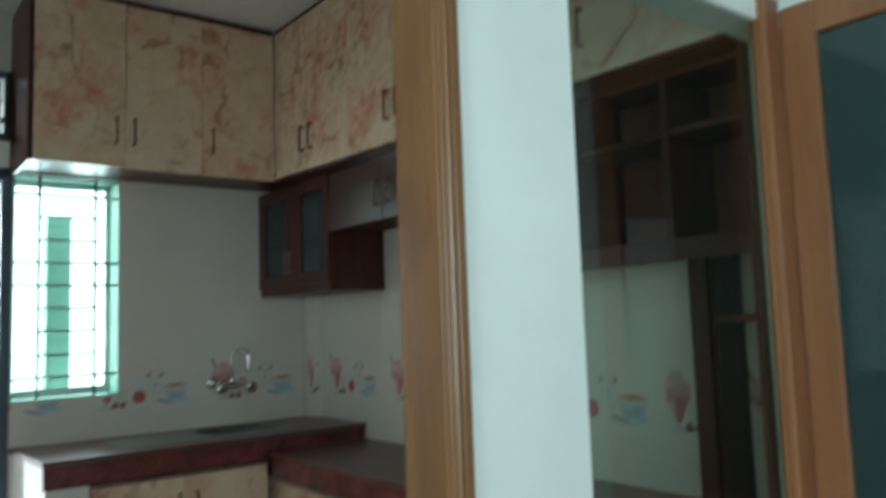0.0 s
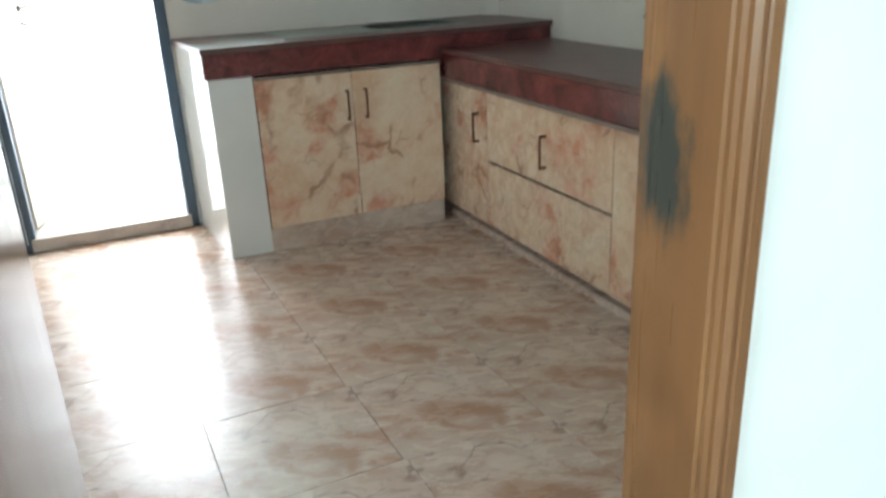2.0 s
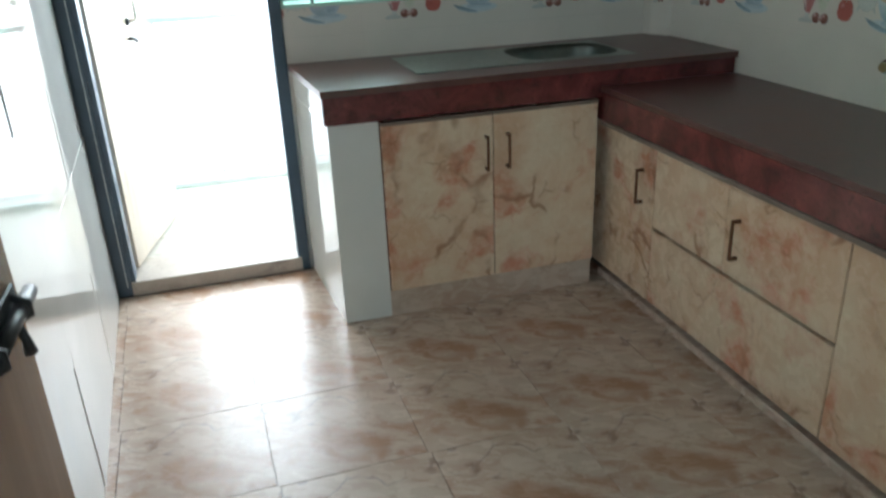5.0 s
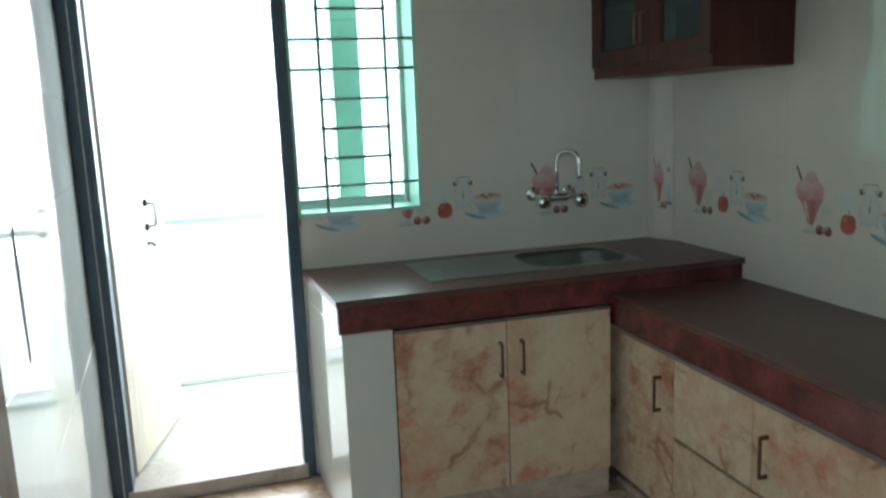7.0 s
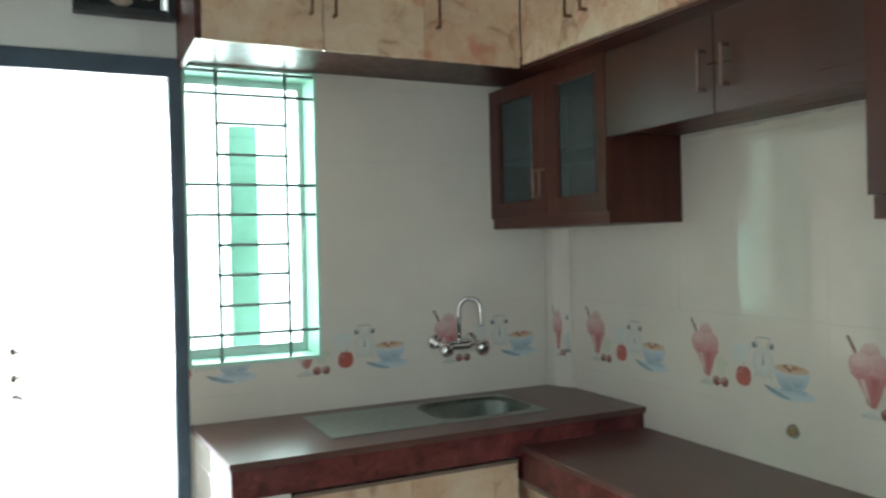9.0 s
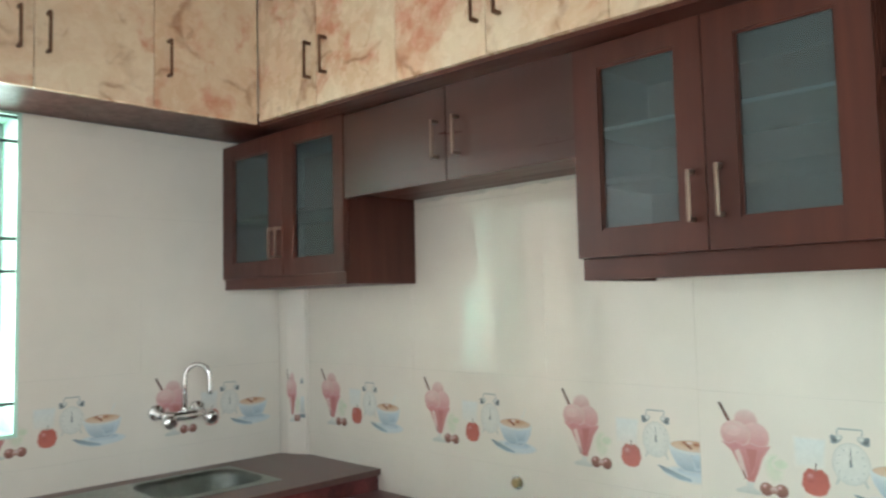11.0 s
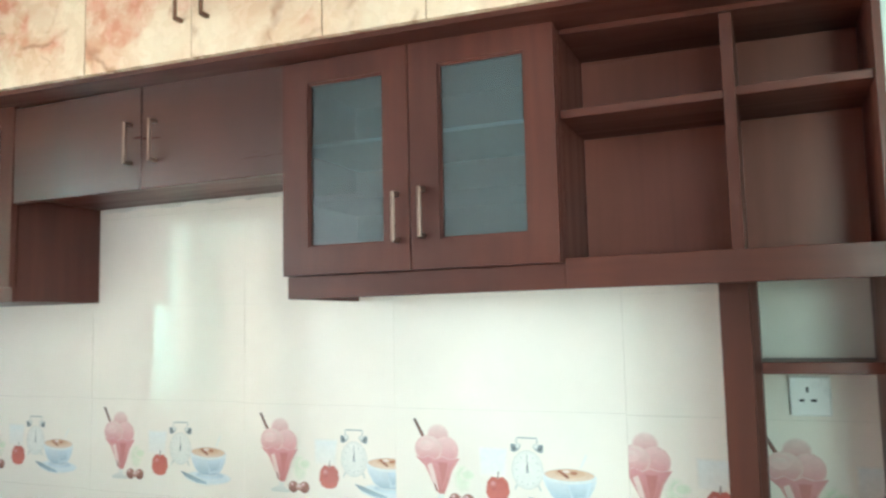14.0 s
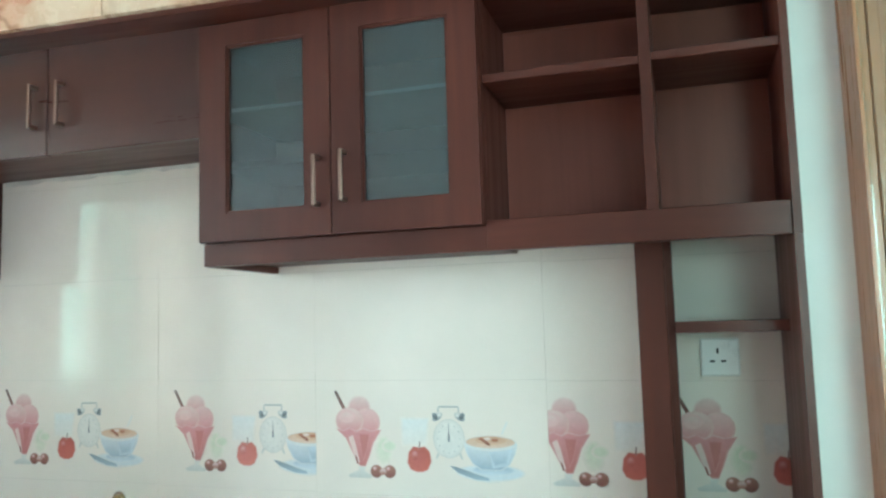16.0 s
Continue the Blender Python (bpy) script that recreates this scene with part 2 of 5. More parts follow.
GLOSSY_BOARD.node_tree.nodes["Principled BSDF"].inputs["Specular IOR Level"].default_value = 0.32
LACQUERED = timber("lacquered_mahogany", (0.058, 0.0155, 0.0103), (0.074, 0.021, 0.0138), 0.33, (14, 0.9, 14))
LACQUERED.node_tree.nodes["Principled BSDF"].inputs["Specular IOR Level"].default_value = 0.6
# same mahogany, lightened in colour to make up for light missing inside the shelves
BRIGHTENED_INSIDE = timber("brightened_mahogany_inside", (0.205, 0.062, 0.043), (0.275, 0.088, 0.060), 0.36)
TEAK = timber("varnished_teak", (0.22, 0.085, 0.038), (0.34, 0.145, 0.062), 0.3, (22, 22, 0.9), 0.0, 0.6)
STAINED_TEAK = timber("stained_teak", (0.20, 0.085, 0.034), (0.30, 0.145, 0.060), 0.3, (22, 22, 0.9), 0.0, 0.55, (-1.450, -3.068, 0.945))
DOOR_WOOD = timber("varnished_door_wood", (0.26, 0.138, 0.070), (0.37, 0.21, 0.112), 0.20, (24, 24, 1.0), 2.0)
PALE_WOOD = timber("pale_door_wood", (0.76, 0.64, 0.50), (0.82, 0.72, 0.60), 0.3, (20, 20, 0.9), 1.0)
CHROME = plain("chrome", (0.80, 0.80, 0.80), 0.10, 1.0, 0.02)
STEEL = plain("brushed_steel", (0.36, 0.40, 0.38), 0.36, 1.0, 0.06, 30)
PALE_EDGE = plain("pale_edge_paint", (0.52, 0.55, 0.57), 0.4, vary=0.2, scale=40)
BRONZE = plain("bronze_handle", (0.20, 0.10, 0.06), 0.35, 0.8, 0.05)
NICKEL = plain("satin_copper_handle", (0.27, 0.18, 0.145), 0.36, 1.0, 0.08)
BRASS = plain("dull_brass", (0.40, 0.30, 0.16), 0.4, 1.0, 0.08)
BLACK = plain("black_metal", (0.022, 0.026, 0.030), 0.4, 0.0, 0.1)
FRAME_PAINT = plain("slate_door_frame_paint", (0.062, 0.098, 0.142), 0.38, 0.0, 0.1)
GRILL = plain("grill_paint", (0.15, 0.19, 0.18), 0.45)
ALU = plain("aluminium", (0.55, 0.57, 0.57), 0.35, 0.9)
PLASTIC = plain("white_plastic", (0.78, 0.78, 0.76), 0.3, vary=0.02)
FAN_CREAM = plain("cream_plastic", (0.66, 0.58, 0.47), 0.4, vary=0.05)
STONE = plain("grey_sill_stone", (0.40, 0.40, 0.37), 0.3, vary=0.12, scale=25)
BALCONY_TILE = plain("balcony_floor_tile", (0.66, 0.62, 0.56), 0.3, vary=0.06)
DARK_HOLE = plain("dark_plastic", (0.02, 0.02, 0.02), 0.6)
EDGE_STRIP = plain("brown_edge_strip", (0.23, 0.165, 0.13), 0.5, vary=0.1)


def make_granite(name, dark, light, rough, speckle=0.6):
    n = Nodes(name, rough)
    w = n.place()
    big = n.noise(w, 9, 5, 0.65, 1.0)
    col = n.mix(n.ramp(big, (0.35, 0.0), (0.68, 1.0)), dark, light)
    fine = n.noise(w, 70, 4, 0.6)
    col = n.mix(n.ramp(fine, (0.56, 0.0), (0.72, speckle)), col, (0.02, 0.012, 0.012))
    n.set("Base Color", col)
    n.set("Roughness", n.ramp(big, (0.3, rough * 0.95), (0.7, rough * 1.12)))
    return n.mat


def make_glass(name, tint, alpha_rough):
    n = Nodes(name, alpha_rough, 0.0, tint, IOR=1.45)
    n.set("Transmission Weight", 0.55)
    return n.mat


def make_pane(name, tint, shine=0.06, gloss=0.03, haze=0.0, haze_colour=(0.2, 0.2, 0.2)):
    """Tinted glass that lets coloured light straight through, with an even sheen and, if wanted, a frosted haze."""
    m = bpy.data.materials.new(name)
    m.use_nodes = True
    t = m.node_tree
    t.nodes.remove(t.nodes["Principled BSDF"])
    clear, gloss_node, diffuse, one, two = (t.nodes.new(k) for k in ("ShaderNodeBsdfTransparent", "ShaderNodeBsdfGlossy", "ShaderNodeBsdfDiffuse", "ShaderNodeMixShader", "ShaderNodeMixShader"))
    clear.inputs[0].default_value = (*tint, 1)
    diffuse.inputs[0].default_value = (*haze_colour, 1)
    gloss_node.inputs["Roughness"].default_value = gloss
    one.inputs[0].default_value, two.inputs[0].default_value = haze, shine
    t.links.new(clear.outputs[0], one.inputs[1]), t.links.new(diffuse.outputs[0], one.inputs[2])
    t.links.new(one.outputs[0], two.inputs[1]), t.links.new(gloss_node.outputs[0], two.inputs[2])
    t.links.new(two.outputs[0], t.nodes["Material Output"].inputs["Surface"])
    return m


GRANITE = make_granite("red_granite", (0.082, 0.020, 0.021), (0.235, 0.055, 0.050), 0.18, 0.7)
GRANITE_TOP = make_granite("dark_granite_top", (0.098, 0.042, 0.037), (0.145, 0.058, 0.050), 0.29, 0.4)
GREEN_PANE = make_pane("pale_green_glass", (0.89, 0.985, 0.95))
HATCH_PANE = make_pane("smoked_hatch_glass", (0.73, 0.79, 0.75), 0.05)
CABINET_GLASS = make_pane("smoked_cabinet_glass", (0.50, 0.60, 0.62), 0.06, 0.16, 0.30, (0.13, 0.165, 0.17))
CASEMENT_GLASS = make_glass("tinted_casement_glass", (0.05, 0.08, 0.08), 0.03)


def printed_glaze(name):
    """The tile's own glaze over printed pictures, whose inks the meshes carry as a colour layer."""
    n = Nodes(name, 0.035, Specular_IOR_Level=0.30)
    ink = n.node("ShaderNodeAttribute")
    ink.attribute_name = "ink"
    grain = n.ramp(n.noise(n.place(), 90.0, 4, 0.6), (0.3, 0.95), (0.7, 1.04))
    n.set("Base Color", n.mix(1.0, ink.outputs["Color"], grain, "MULTIPLY"))
    return n.mat


PRINT = printed_glaze("printed_glaze")
GLAZE = (0.757, 0.700, 0.630)
PINK_TOP, PINK, PINK_DEEP, PINK_PALE = (0.70, 0.47, 0.46), (0.60, 0.29, 0.29), (0.50, 0.20, 0.19), (0.70, 0.54, 0.51)
CHERRY, CHERRY_DARK = (0.37, 0.185, 0.15), (0.23, 0.105, 0.085)
RED, BROWN, BARK = (0.46, 0.135, 0.11), (0.24, 0.10, 0.08), (0.15, 0.115, 0.105)
SAUCER, BLUE, BLUE_DEEP, SLATE = (0.64, 0.69, 0.70), (0.55, 0.64, 0.69), (0.37, 0.47, 0.55), (0.25, 0.29, 0.31)
PALE, OCHRE, OCHRE_DARK, INK = (0.69, 0.69, 0.65), (0.64, 0.44, 0.31), (0.42, 0.19, 0.12), (0.13, 0.14, 0.14)
DIAL, RIM, NAPKIN, LEAF = (0.72, 0.71, 0.665), (0.56, 0.57, 0.54), (0.70, 0.725, 0.71), (0.62, 0.67, 0.53)

# ---- building helpers ----


def thing(name, base, label, category, group="", kind=""):
    ob = new(name)
    ob.location = base
    ob.empty_display_size = 0.05
    return tagged(ob, label, category, group, kind)


def part(name, bm, material, parent=None, label=""):
    """Links a bmesh, drawn in world metres, as one mesh object under a thing or a part."""
    me = bpy.data.meshes.new(name)
    bm.to_mesh(me)
    bm.free()
    for m in material if isinstance(material, (list, tuple)) else [material]:
        me.materials.append(m)
    ob = new(name, me)
    if parent is not None:
        ob.parent = parent
        if parent.type == "EMPTY":
            ob.matrix_parent_inverse = Matrix.Translation(-parent.location)
    return tagged(ob, label)


def solid(name, bm, material, label="", category="", kind="structure"):
    return tagged(part(name, bm, material), label, category, "", kind)


def add_box(bm, a, b, bevel=0.0, slot=0):
    lo = [min(p, q) for p, q in zip(a, b)]
    hi = [max(p, q) for p, q in zip(a, b)]
    vs = [bm.verts.new((x, y, z)) for z in (lo[2], hi[2]) for x, y in ((lo[0], lo[1]), (hi[0], lo[1]), (hi[0], hi[1]), (lo[0], hi[1]))]
    fs = [bm.faces.new([vs[i] for i in f]) for f in ((3, 2, 1, 0), (4, 5, 6, 7), (0, 1, 5, 4), (1, 2, 6, 5), (2, 3, 7, 6), (3, 0, 4, 7))]
    for f in fs:
        f.material_index = slot
    if bevel:
        edges = {e for f in fs for e in f.edges}
        made = bmesh.ops.bevel(bm, geom=list(edges), offset=bevel, segments=1, affect="EDGES", profile=0.5)
        for f in made["faces"]:
            f.material_index = slot
    return bm


def box(a, b, bevel=0.0):
    return add_box(bmesh.new(), a, b, bevel)


def boxes(*pairs, bevel=0.0):
    bm = bmesh.new()
    for a, b in pairs:
        add_box(bm, a, b, bevel)
    return bm


def prism(points, along, a, b, bevel=0.0):
    """A polygon drawn in the two other axes, pushed from a to b along an axis (0, 1 or 2)."""
    bm = bmesh.new()

    def at(p, c):
        q = list(p)
        q.insert(along, c)
        return bm.verts.new(q)

    low, high = [at(p, a) for p in points], [at(p, b) for p in points]
    n = len(points)
    bm.faces.new(low), bm.faces.new(list(reversed(high)))
    for i in range(n):
        bm.faces.new((low[i], high[i], high[(i + 1) % n], low[(i + 1) % n]))
    bmesh.ops.recalc_face_normals(bm, faces=bm.faces)
    if bevel:
        bmesh.ops.bevel(bm, geom=bm.edges[:], offset=bevel, segments=1, affect="EDGES", profile=0.5)
    return bm


def add_tube(bm, path, radius, sides=10):
    """A round bar along a list of points; radius is a number or one for each point."""
    pts = [Vector(p) for p in path]
    rings, up = [], None
    for i, p in enumerate(pts):
        d = (pts[min(i + 1, len(pts) - 1)] - pts[max(i - 1, 0)]).normalized()
        if up is None:
            up = d.orthogonal().normalized()
        up = (up - d * up.dot(d)).normalized()
        side = d.cross(up)
        r = radius[i] if isinstance(radius, (list, tuple)) else radius
        rings.append([bm.verts.new(p + (up * math.cos(k * math.tau / sides) + side * math.sin(k * math.tau / sides)) * r) for k in range(sides)])
    for a, b in zip(rings, rings[1:]):
        for k in range(sides):
            f = bm.faces.new((a[k], a[(k + 1) % sides], b[(k + 1) % sides], b[k]))
            f.smooth = True
    bm.faces.new(list(reversed(rings[0]))), bm.faces.new(rings[-1])
    return bm


def tube(path, radius, sides=10):
    return add_tube(bmesh.new(), path, radius, sides)


def bar_handle(parent, foot, out, length, material):
    """An upright bar pull: foot is its middle on the door's face, out the way it stands off."""
    f, o = Vector(foot), Vector(out)
    side = Vector((0, 0, 1)).cross(o)
    bm = bmesh.new()
    for s in (-1, 1):
        c = f + Vector((0, 0, s * (length / 2 - 0.005)))
        e = side * 0.005 + Vector((0, 0, 0.005))
        add_box(bm, c - e, c + e + o * 0.026, 0.001)
    e = side * 0.0044
    add_box(bm, f - e + o * 0.021 - Vector((0, 0, length / 2)), f + e + o * 0.030 + Vector((0, 0, length / 2)), 0.002)
    return part("handle", bm, material, parent)

# ---- large structure ----
CEIL = 2.95
LEFT, INNER, OUTER = -2.362, -3.055, -3.16      # left wall's face, the partition's two faces
HALL_BACK, HALL_LEFT, HALL_RIGHT = -6.3, -4.6, 1.2

floor = solid("floor", boxes(((LEFT - 0.12, HALL_BACK, -0.12), (0.12, 0.225, -0.006)), ((HALL_LEFT, HALL_BACK, -0.12), (LEFT - 0.12, OUTER, -0.006)), ((0.12, HALL_BACK, -0.12), (HALL_RIGHT, OUTER, -0.006))),
              GROUT, "tiled floor of peach marble with thin joints", "floor")
ceiling = solid("ceiling", box((HALL_LEFT - 0.12, HALL_BACK - 0.12, CEIL), (HALL_RIGHT + 0.12, 0.225, CEIL + 0.12)), CEILING, "plain white painted ceiling", "ceiling")

# back wall with the balcony door and the grilled window
DOOR_L, DOOR_R, DOOR_TOP = -2.362, -1.588, 2.172
WIN_L, WIN_R, WIN_LOW, WIN_TOP = -1.588, -1.090, 1.059, 2.163
WT = 0.225                                       # the outer wall's thickness
FX0, FX1, FZ0, FZ1 = -1.935, -1.603, 2.300, 2.630    # the exhaust fan's housing over its hole
wall_north = solid("wall_north", boxes(((LEFT - 0.12, 0, DOOR_TOP), (FX0 + 0.03, WT, CEIL)), ((FX1 - 0.03, 0, DOOR_TOP), (WIN_L, WT, CEIL)), ((FX0 + 0.03, 0, DOOR_TOP), (FX1 - 0.03, WT, FZ0 + 0.03)), ((FX0 + 0.03, 0, FZ1 - 0.03), (FX1 - 0.03, WT, CEIL)),
                                        ((WIN_L, 0, WIN_TOP), (0.12, WT, CEIL)), ((WIN_L, 0, 0), (WIN_R, WT, WIN_LOW)),
                                       ((WIN_R, 0, 0), (0.12, WT, WIN_TOP)), ((LEFT - 0.12, 0, 0), (DOOR_L, WT, DOOR_TOP))), PLASTER, "white painted wall with printed tiles behind the sink", "wall")
wall_east = solid("wall_east", box((0, INNER, 0), (0.12, 0, CEIL)), PLASTER, "white wall with printed cream tiles above the counter", "wall")
SKEW = 0.047                                     # the west wall runs a little off square
wall_west = solid("wall_west", prism([(LEFT - 0.12, 0), (LEFT, 0), (LEFT - SKEW * INNER, INNER), (LEFT - 0.12, INNER)], 2, 0, CEIL), PLASTER, "white wall faced with glossy tiles", "wall")

# partition towards the hall: doorway, then the serving hatch
JAMB_IN, JAMB_OUT = -1.450, -1.410
JAMB_LEFT = -2.160
HATCH_L, HATCH_R, HATCH_LOW, HATCH_TOP = -1.126, -0.300, 0.803, 2.09
KDOOR_TOP = 2.12
wall_south = solid("wall_south", boxes(((JAMB_OUT, OUTER, 0), (HATCH_L, INNER, CEIL)), ((HATCH_L, OUTER, 0), (HATCH_R, INNER, HATCH_LOW)), ((HATCH_L, OUTER, HATCH_TOP), (HATCH_R, INNER, CEIL)),
                                       ((HATCH_R, OUTER, 0), (HALL_RIGHT, INNER, CEIL)), ((JAMB_LEFT - 0.06, OUTER, KDOOR_TOP + 0.06), (JAMB_OUT, INNER, CEIL)), ((HALL_LEFT, OUTER, 0), (JAMB_LEFT - 0.06, INNER, CEIL))),
                   PLASTER, "white painted partition with a doorway and a serving hatch", "wall")
# hall
HW_L, HW_R = -4.45, -2.35
solid("wall_hall_back", boxes(((HALL_LEFT, HALL_BACK - 0.12, 0), (HW_L, HALL_BACK, CEIL)), ((HW_R, HALL_BACK - 0.12, 0), (HALL_RIGHT, HALL_BACK, CEIL)), ((HW_L, HALL_BACK - 0.12, 0), (HW_R, HALL_BACK, 0.8)),
                              ((HW_L, HALL_BACK - 0.12, 2.3), (HW_R, HALL_BACK, CEIL))), PLASTER, "white painted hall wall with a wide window", "wall")
# the gap in this unseen wall only lets the added side fill through
solid("wall_hall_left", boxes(((HALL_LEFT - 0.12, HALL_BACK, 0), (HALL_LEFT, -5.0, CEIL)), ((HALL_LEFT - 0.12, -3.5, 0), (HALL_LEFT, OUTER, CEIL)), ((HALL_LEFT - 0.12, -5.0, 0), (HALL_LEFT, -3.5, 0.85)), ((HALL_LEFT - 0.12, -5.0, 2.25), (HALL_LEFT, -3.5, CEIL))), PLASTER, "white painted hall wall", "wall")
solid("wall_hall_right", box((HALL_RIGHT, HALL_BACK, 0), (HALL_RIGHT + 0.12, OUTER, CEIL)), PLASTER, "white painted hall wall", "wall")

# column in the corner
column = solid("corner_column", prism([(-0.062, 0), (0, 0), (0, -0.131), (-0.02, -0.128), (-0.055, -0.05)], 2, 0.855, 2.158), TILE, "narrow cream tiled pipe casing in the corner", "column")

# balcony
balcony = solid("balcony_floor", box((-2.9, WT, -0.1), (-0.4, 1.5, 0.05)), BALCONY_TILE, "pale tiled balcony floor", "floor")
solid("balcony_kerb", box((-2.9, 1.20, 0.05), (-0.4, 1.32, 0.08), 0.004), PLASTER, "low white painted balcony kerb", "kerb")
railing = thing("balcony_railing", (-1.65, 1.26, 0.14), "slim white painted balcony railing", "railing")
part("top_rail", tube([(-2.45, 1.26, 0.93), (-0.4, 1.26, 0.93)], 0.02, 12), PLASTER, railing)
for k in range(17):
    part("bar", tube([(-2.36 + 0.12 * k, 1.26, 0.08), (-2.36 + 0.12 * k, 1.26, 0.915)], 0.006, 6), PLASTER, railing)
glow = Nodes("hazy_daylight", 1.0)
glow.set("Base Color", (0, 0, 0, 1)), glow.set("Emission Color", (0.95, 0.98, 1.0, 1)), glow.set("Emission Strength", 5.0)
solid("backdrop", box((-16, 9.0, -3.1), (14, 9.2, 9)), glow.mat, "pale hazy daylight beyond the balcony", "backdrop")
# unseen wall, set close to narrow and tint the window's reflection in the tiles
solid("balcony_side_wall", box((-2.55, WT, 0.05), (-2.45, 1.5, 2.6)), SIDE_GREEN, "unseen pale green balcony side wall that narrows the reflections", "wall")
solid("balcony_end_wall", box((-0.4, WT, 0), (-0.3, 1.5, 2.6)), PLASTER, "white painted balcony end wall", "wall")
solid("balcony_ceiling", box((-3.0, WT, 2.6), (-0.3, 1.5, 2.7)), CEILING, "white balcony ceiling", "ceiling")
solid("ground", box((-400, -400, -3.3), (400, 400, -3.2)), plain("far_ground", (0.2, 0.2, 0.18), 0.9), "pale ground far below", "ground")

# ---- balcony door frame and leaf ----
door_frame = thing("balcony_door_frame", (-1.96, 0.03, 0), "slate-painted balcony door frame with marble threshold", "door frame", "", "structure")
part("jamb", boxes(((DOOR_L, -0.012, 0), (-2.282, 0.07, DOOR_TOP)), ((DOOR_L + 0.012, -0.02, 0), (-2.30, -0.012, DOOR_TOP)), bevel=0.002), FRAME_PAINT, door_frame)
part("jamb", boxes(((-1.634, -0.012, 0), (DOOR_R, 0.07, DOOR_TOP)), ((-1.622, 0.07, 0.05), (DOOR_R, 0.10, DOOR_TOP)), bevel=0.002), FRAME_PAINT, door_frame)
part("head", box((-2.282, -0.012, 2.103), (-1.634, 0.07, DOOR_TOP), 0.002), FRAME_PAINT, door_frame)
# narrow strip, paler than the frame, along the rebate
part("worn_edge", box((-2.3165, -0.0225, 0.04), (-2.3115, -0.0202, DOOR_TOP - 0.03), 0.0008), PALE_EDGE, door_frame, "thin pale line along the rebate")
part("threshold", box((-2.30, -0.02, 0), (-1.62, WT, 0.06), 0.003), THRESHOLD, door_frame, "greyish marble threshold")

leaf = thing("balcony_door", (-2.27, 0.12, 0.06), "pale wooden balcony door standing open outwards", "door")
a, b = Vector((-2.275, 0.12, 0)), Vector((-2.12, 0.78, 0))
d = (b - a).normalized()
nrm = Vector((d.y, -d.x, 0))


def slanted(p, q, lo, hi, thick, n):
    """An upright board from p to q."""
    return prism([(p.x, p.y), (q.x, q.y), (q.x - n.x * thick, q.y - n.y * thick), (p.x - n.x * thick, p.y - n.y * thick)], 2, lo, hi, 0.002)


part("panel", slanted(a, b, 0.065, 2.09, 0.035, nrm), PALE_WOOD, leaf)
p = b - d * 0.25
rise = Vector((0, 0, 1))
pull = part("handle", tube([p + rise * 1.105 + nrm * 0.002, p + rise * 1.100 + nrm * 0.036, p + rise * 1.090 + nrm * 0.042, p + rise * 1.015 + nrm * 0.042, p + rise * 1.005 + nrm * 0.036, p + rise * 1.000 + nrm * 0.002], 0.008, 10), PLASTIC, leaf, "white handle with dark feet")
for z in (1.105, 1.000):
    part("foot", tube([p + rise * z + nrm * 0.001, p + rise * z + nrm * 0.012], [0.017, 0.012], 12), BLACK, pull)
bolt = part("bolt", tube([p - d * 0.04 + rise * 0.935 + nrm * 0.014, p + d * 0.05 + rise * 0.925 + nrm * 0.014], 0.007, 8), BLACK, leaf, "dark sliding bolt")
part("bolt_knob", tube([p + rise * 0.930 + nrm * 0.014, p + rise * 0.915 + nrm * 0.034], 0.006, 8), BLACK, bolt)

# ---- kitchen door ----
kframe = thing("kitchen_door_frame", (-1.9, -3.13, 0), "varnished teak kitchen door frame with moulded edges", "door frame", "", "structure")
FACE = OUTER - 0.012
part("jamb", prism([(JAMB_IN, INNER + 0.020), (JAMB_IN, FACE + 0.024), (JAMB_IN + 0.003, FACE + 0.021), (JAMB_IN + 0.003, FACE + 0.015), (JAMB_IN + 0.008, FACE + 0.012), (JAMB_IN + 0.008, FACE + 0.006),
                    (JAMB_IN + 0.012, FACE), (JAMB_IN + 0.016, FACE), (JAMB_IN + 0.018, FACE + 0.003), (JAMB_IN + 0.021, FACE + 0.003), (JAMB_IN + 0.023, FACE), (JAMB_OUT - 0.003, FACE), (JAMB_OUT, FACE + 0.003), (JAMB_OUT, INNER + 0.020)], 2, 0, KDOOR_TOP + 0.06),
     STAINED_TEAK, kframe, "worn varnished teak jamb with a dark stain")
part("jamb", box((JAMB_LEFT - 0.06, OUTER - 0.012, 0), (JAMB_LEFT, INNER + 0.012, KDOOR_TOP + 0.06), 0.004), TEAK, kframe)
part("head", box((JAMB_LEFT, OUTER - 0.012, KDOOR_TOP), (JAMB_IN, INNER + 0.012, KDOOR_TOP + 0.06), 0.004), TEAK, kframe)

kdoor = thing("kitchen_door", (-2.118, -3.05, 0.01), "brown varnished wooden kitchen door standing open against the wall", "door")
a, b = Vector((-2.116, -3.050, 0)), Vector((-2.103, -2.21, 0))
d = (b - a).normalized()
nrm = Vector((d.y, -d.x, 0))
part("panel", slanted(a, b, 0.01, 2.10, 0.038, nrm), DOOR_WOOD, kdoor)
for z in (0.25, 1.005, 1.80):                    # butt hinges let into the door's edge
    leaf_plate = part("hinge", box((-2.152, -3.0525, z - 0.052), (-2.120, -3.0505, z + 0.052), 0.0006), STEEL, kdoor, "steel butt hinge")
    for k in range(4):
        part("screw", tube([(-2.140 + 0.010 * (k % 2), -3.0526, z - 0.038 + 0.0253 * k), (-2.140 + 0.010 * (k % 2), -3.0536, z - 0.038 + 0.0253 * k)], 0.0042, 8), BLACK, leaf_plate)
p = b - d * 0.07
up = Vector((0, 0, 1))
g = p - d * 0.055
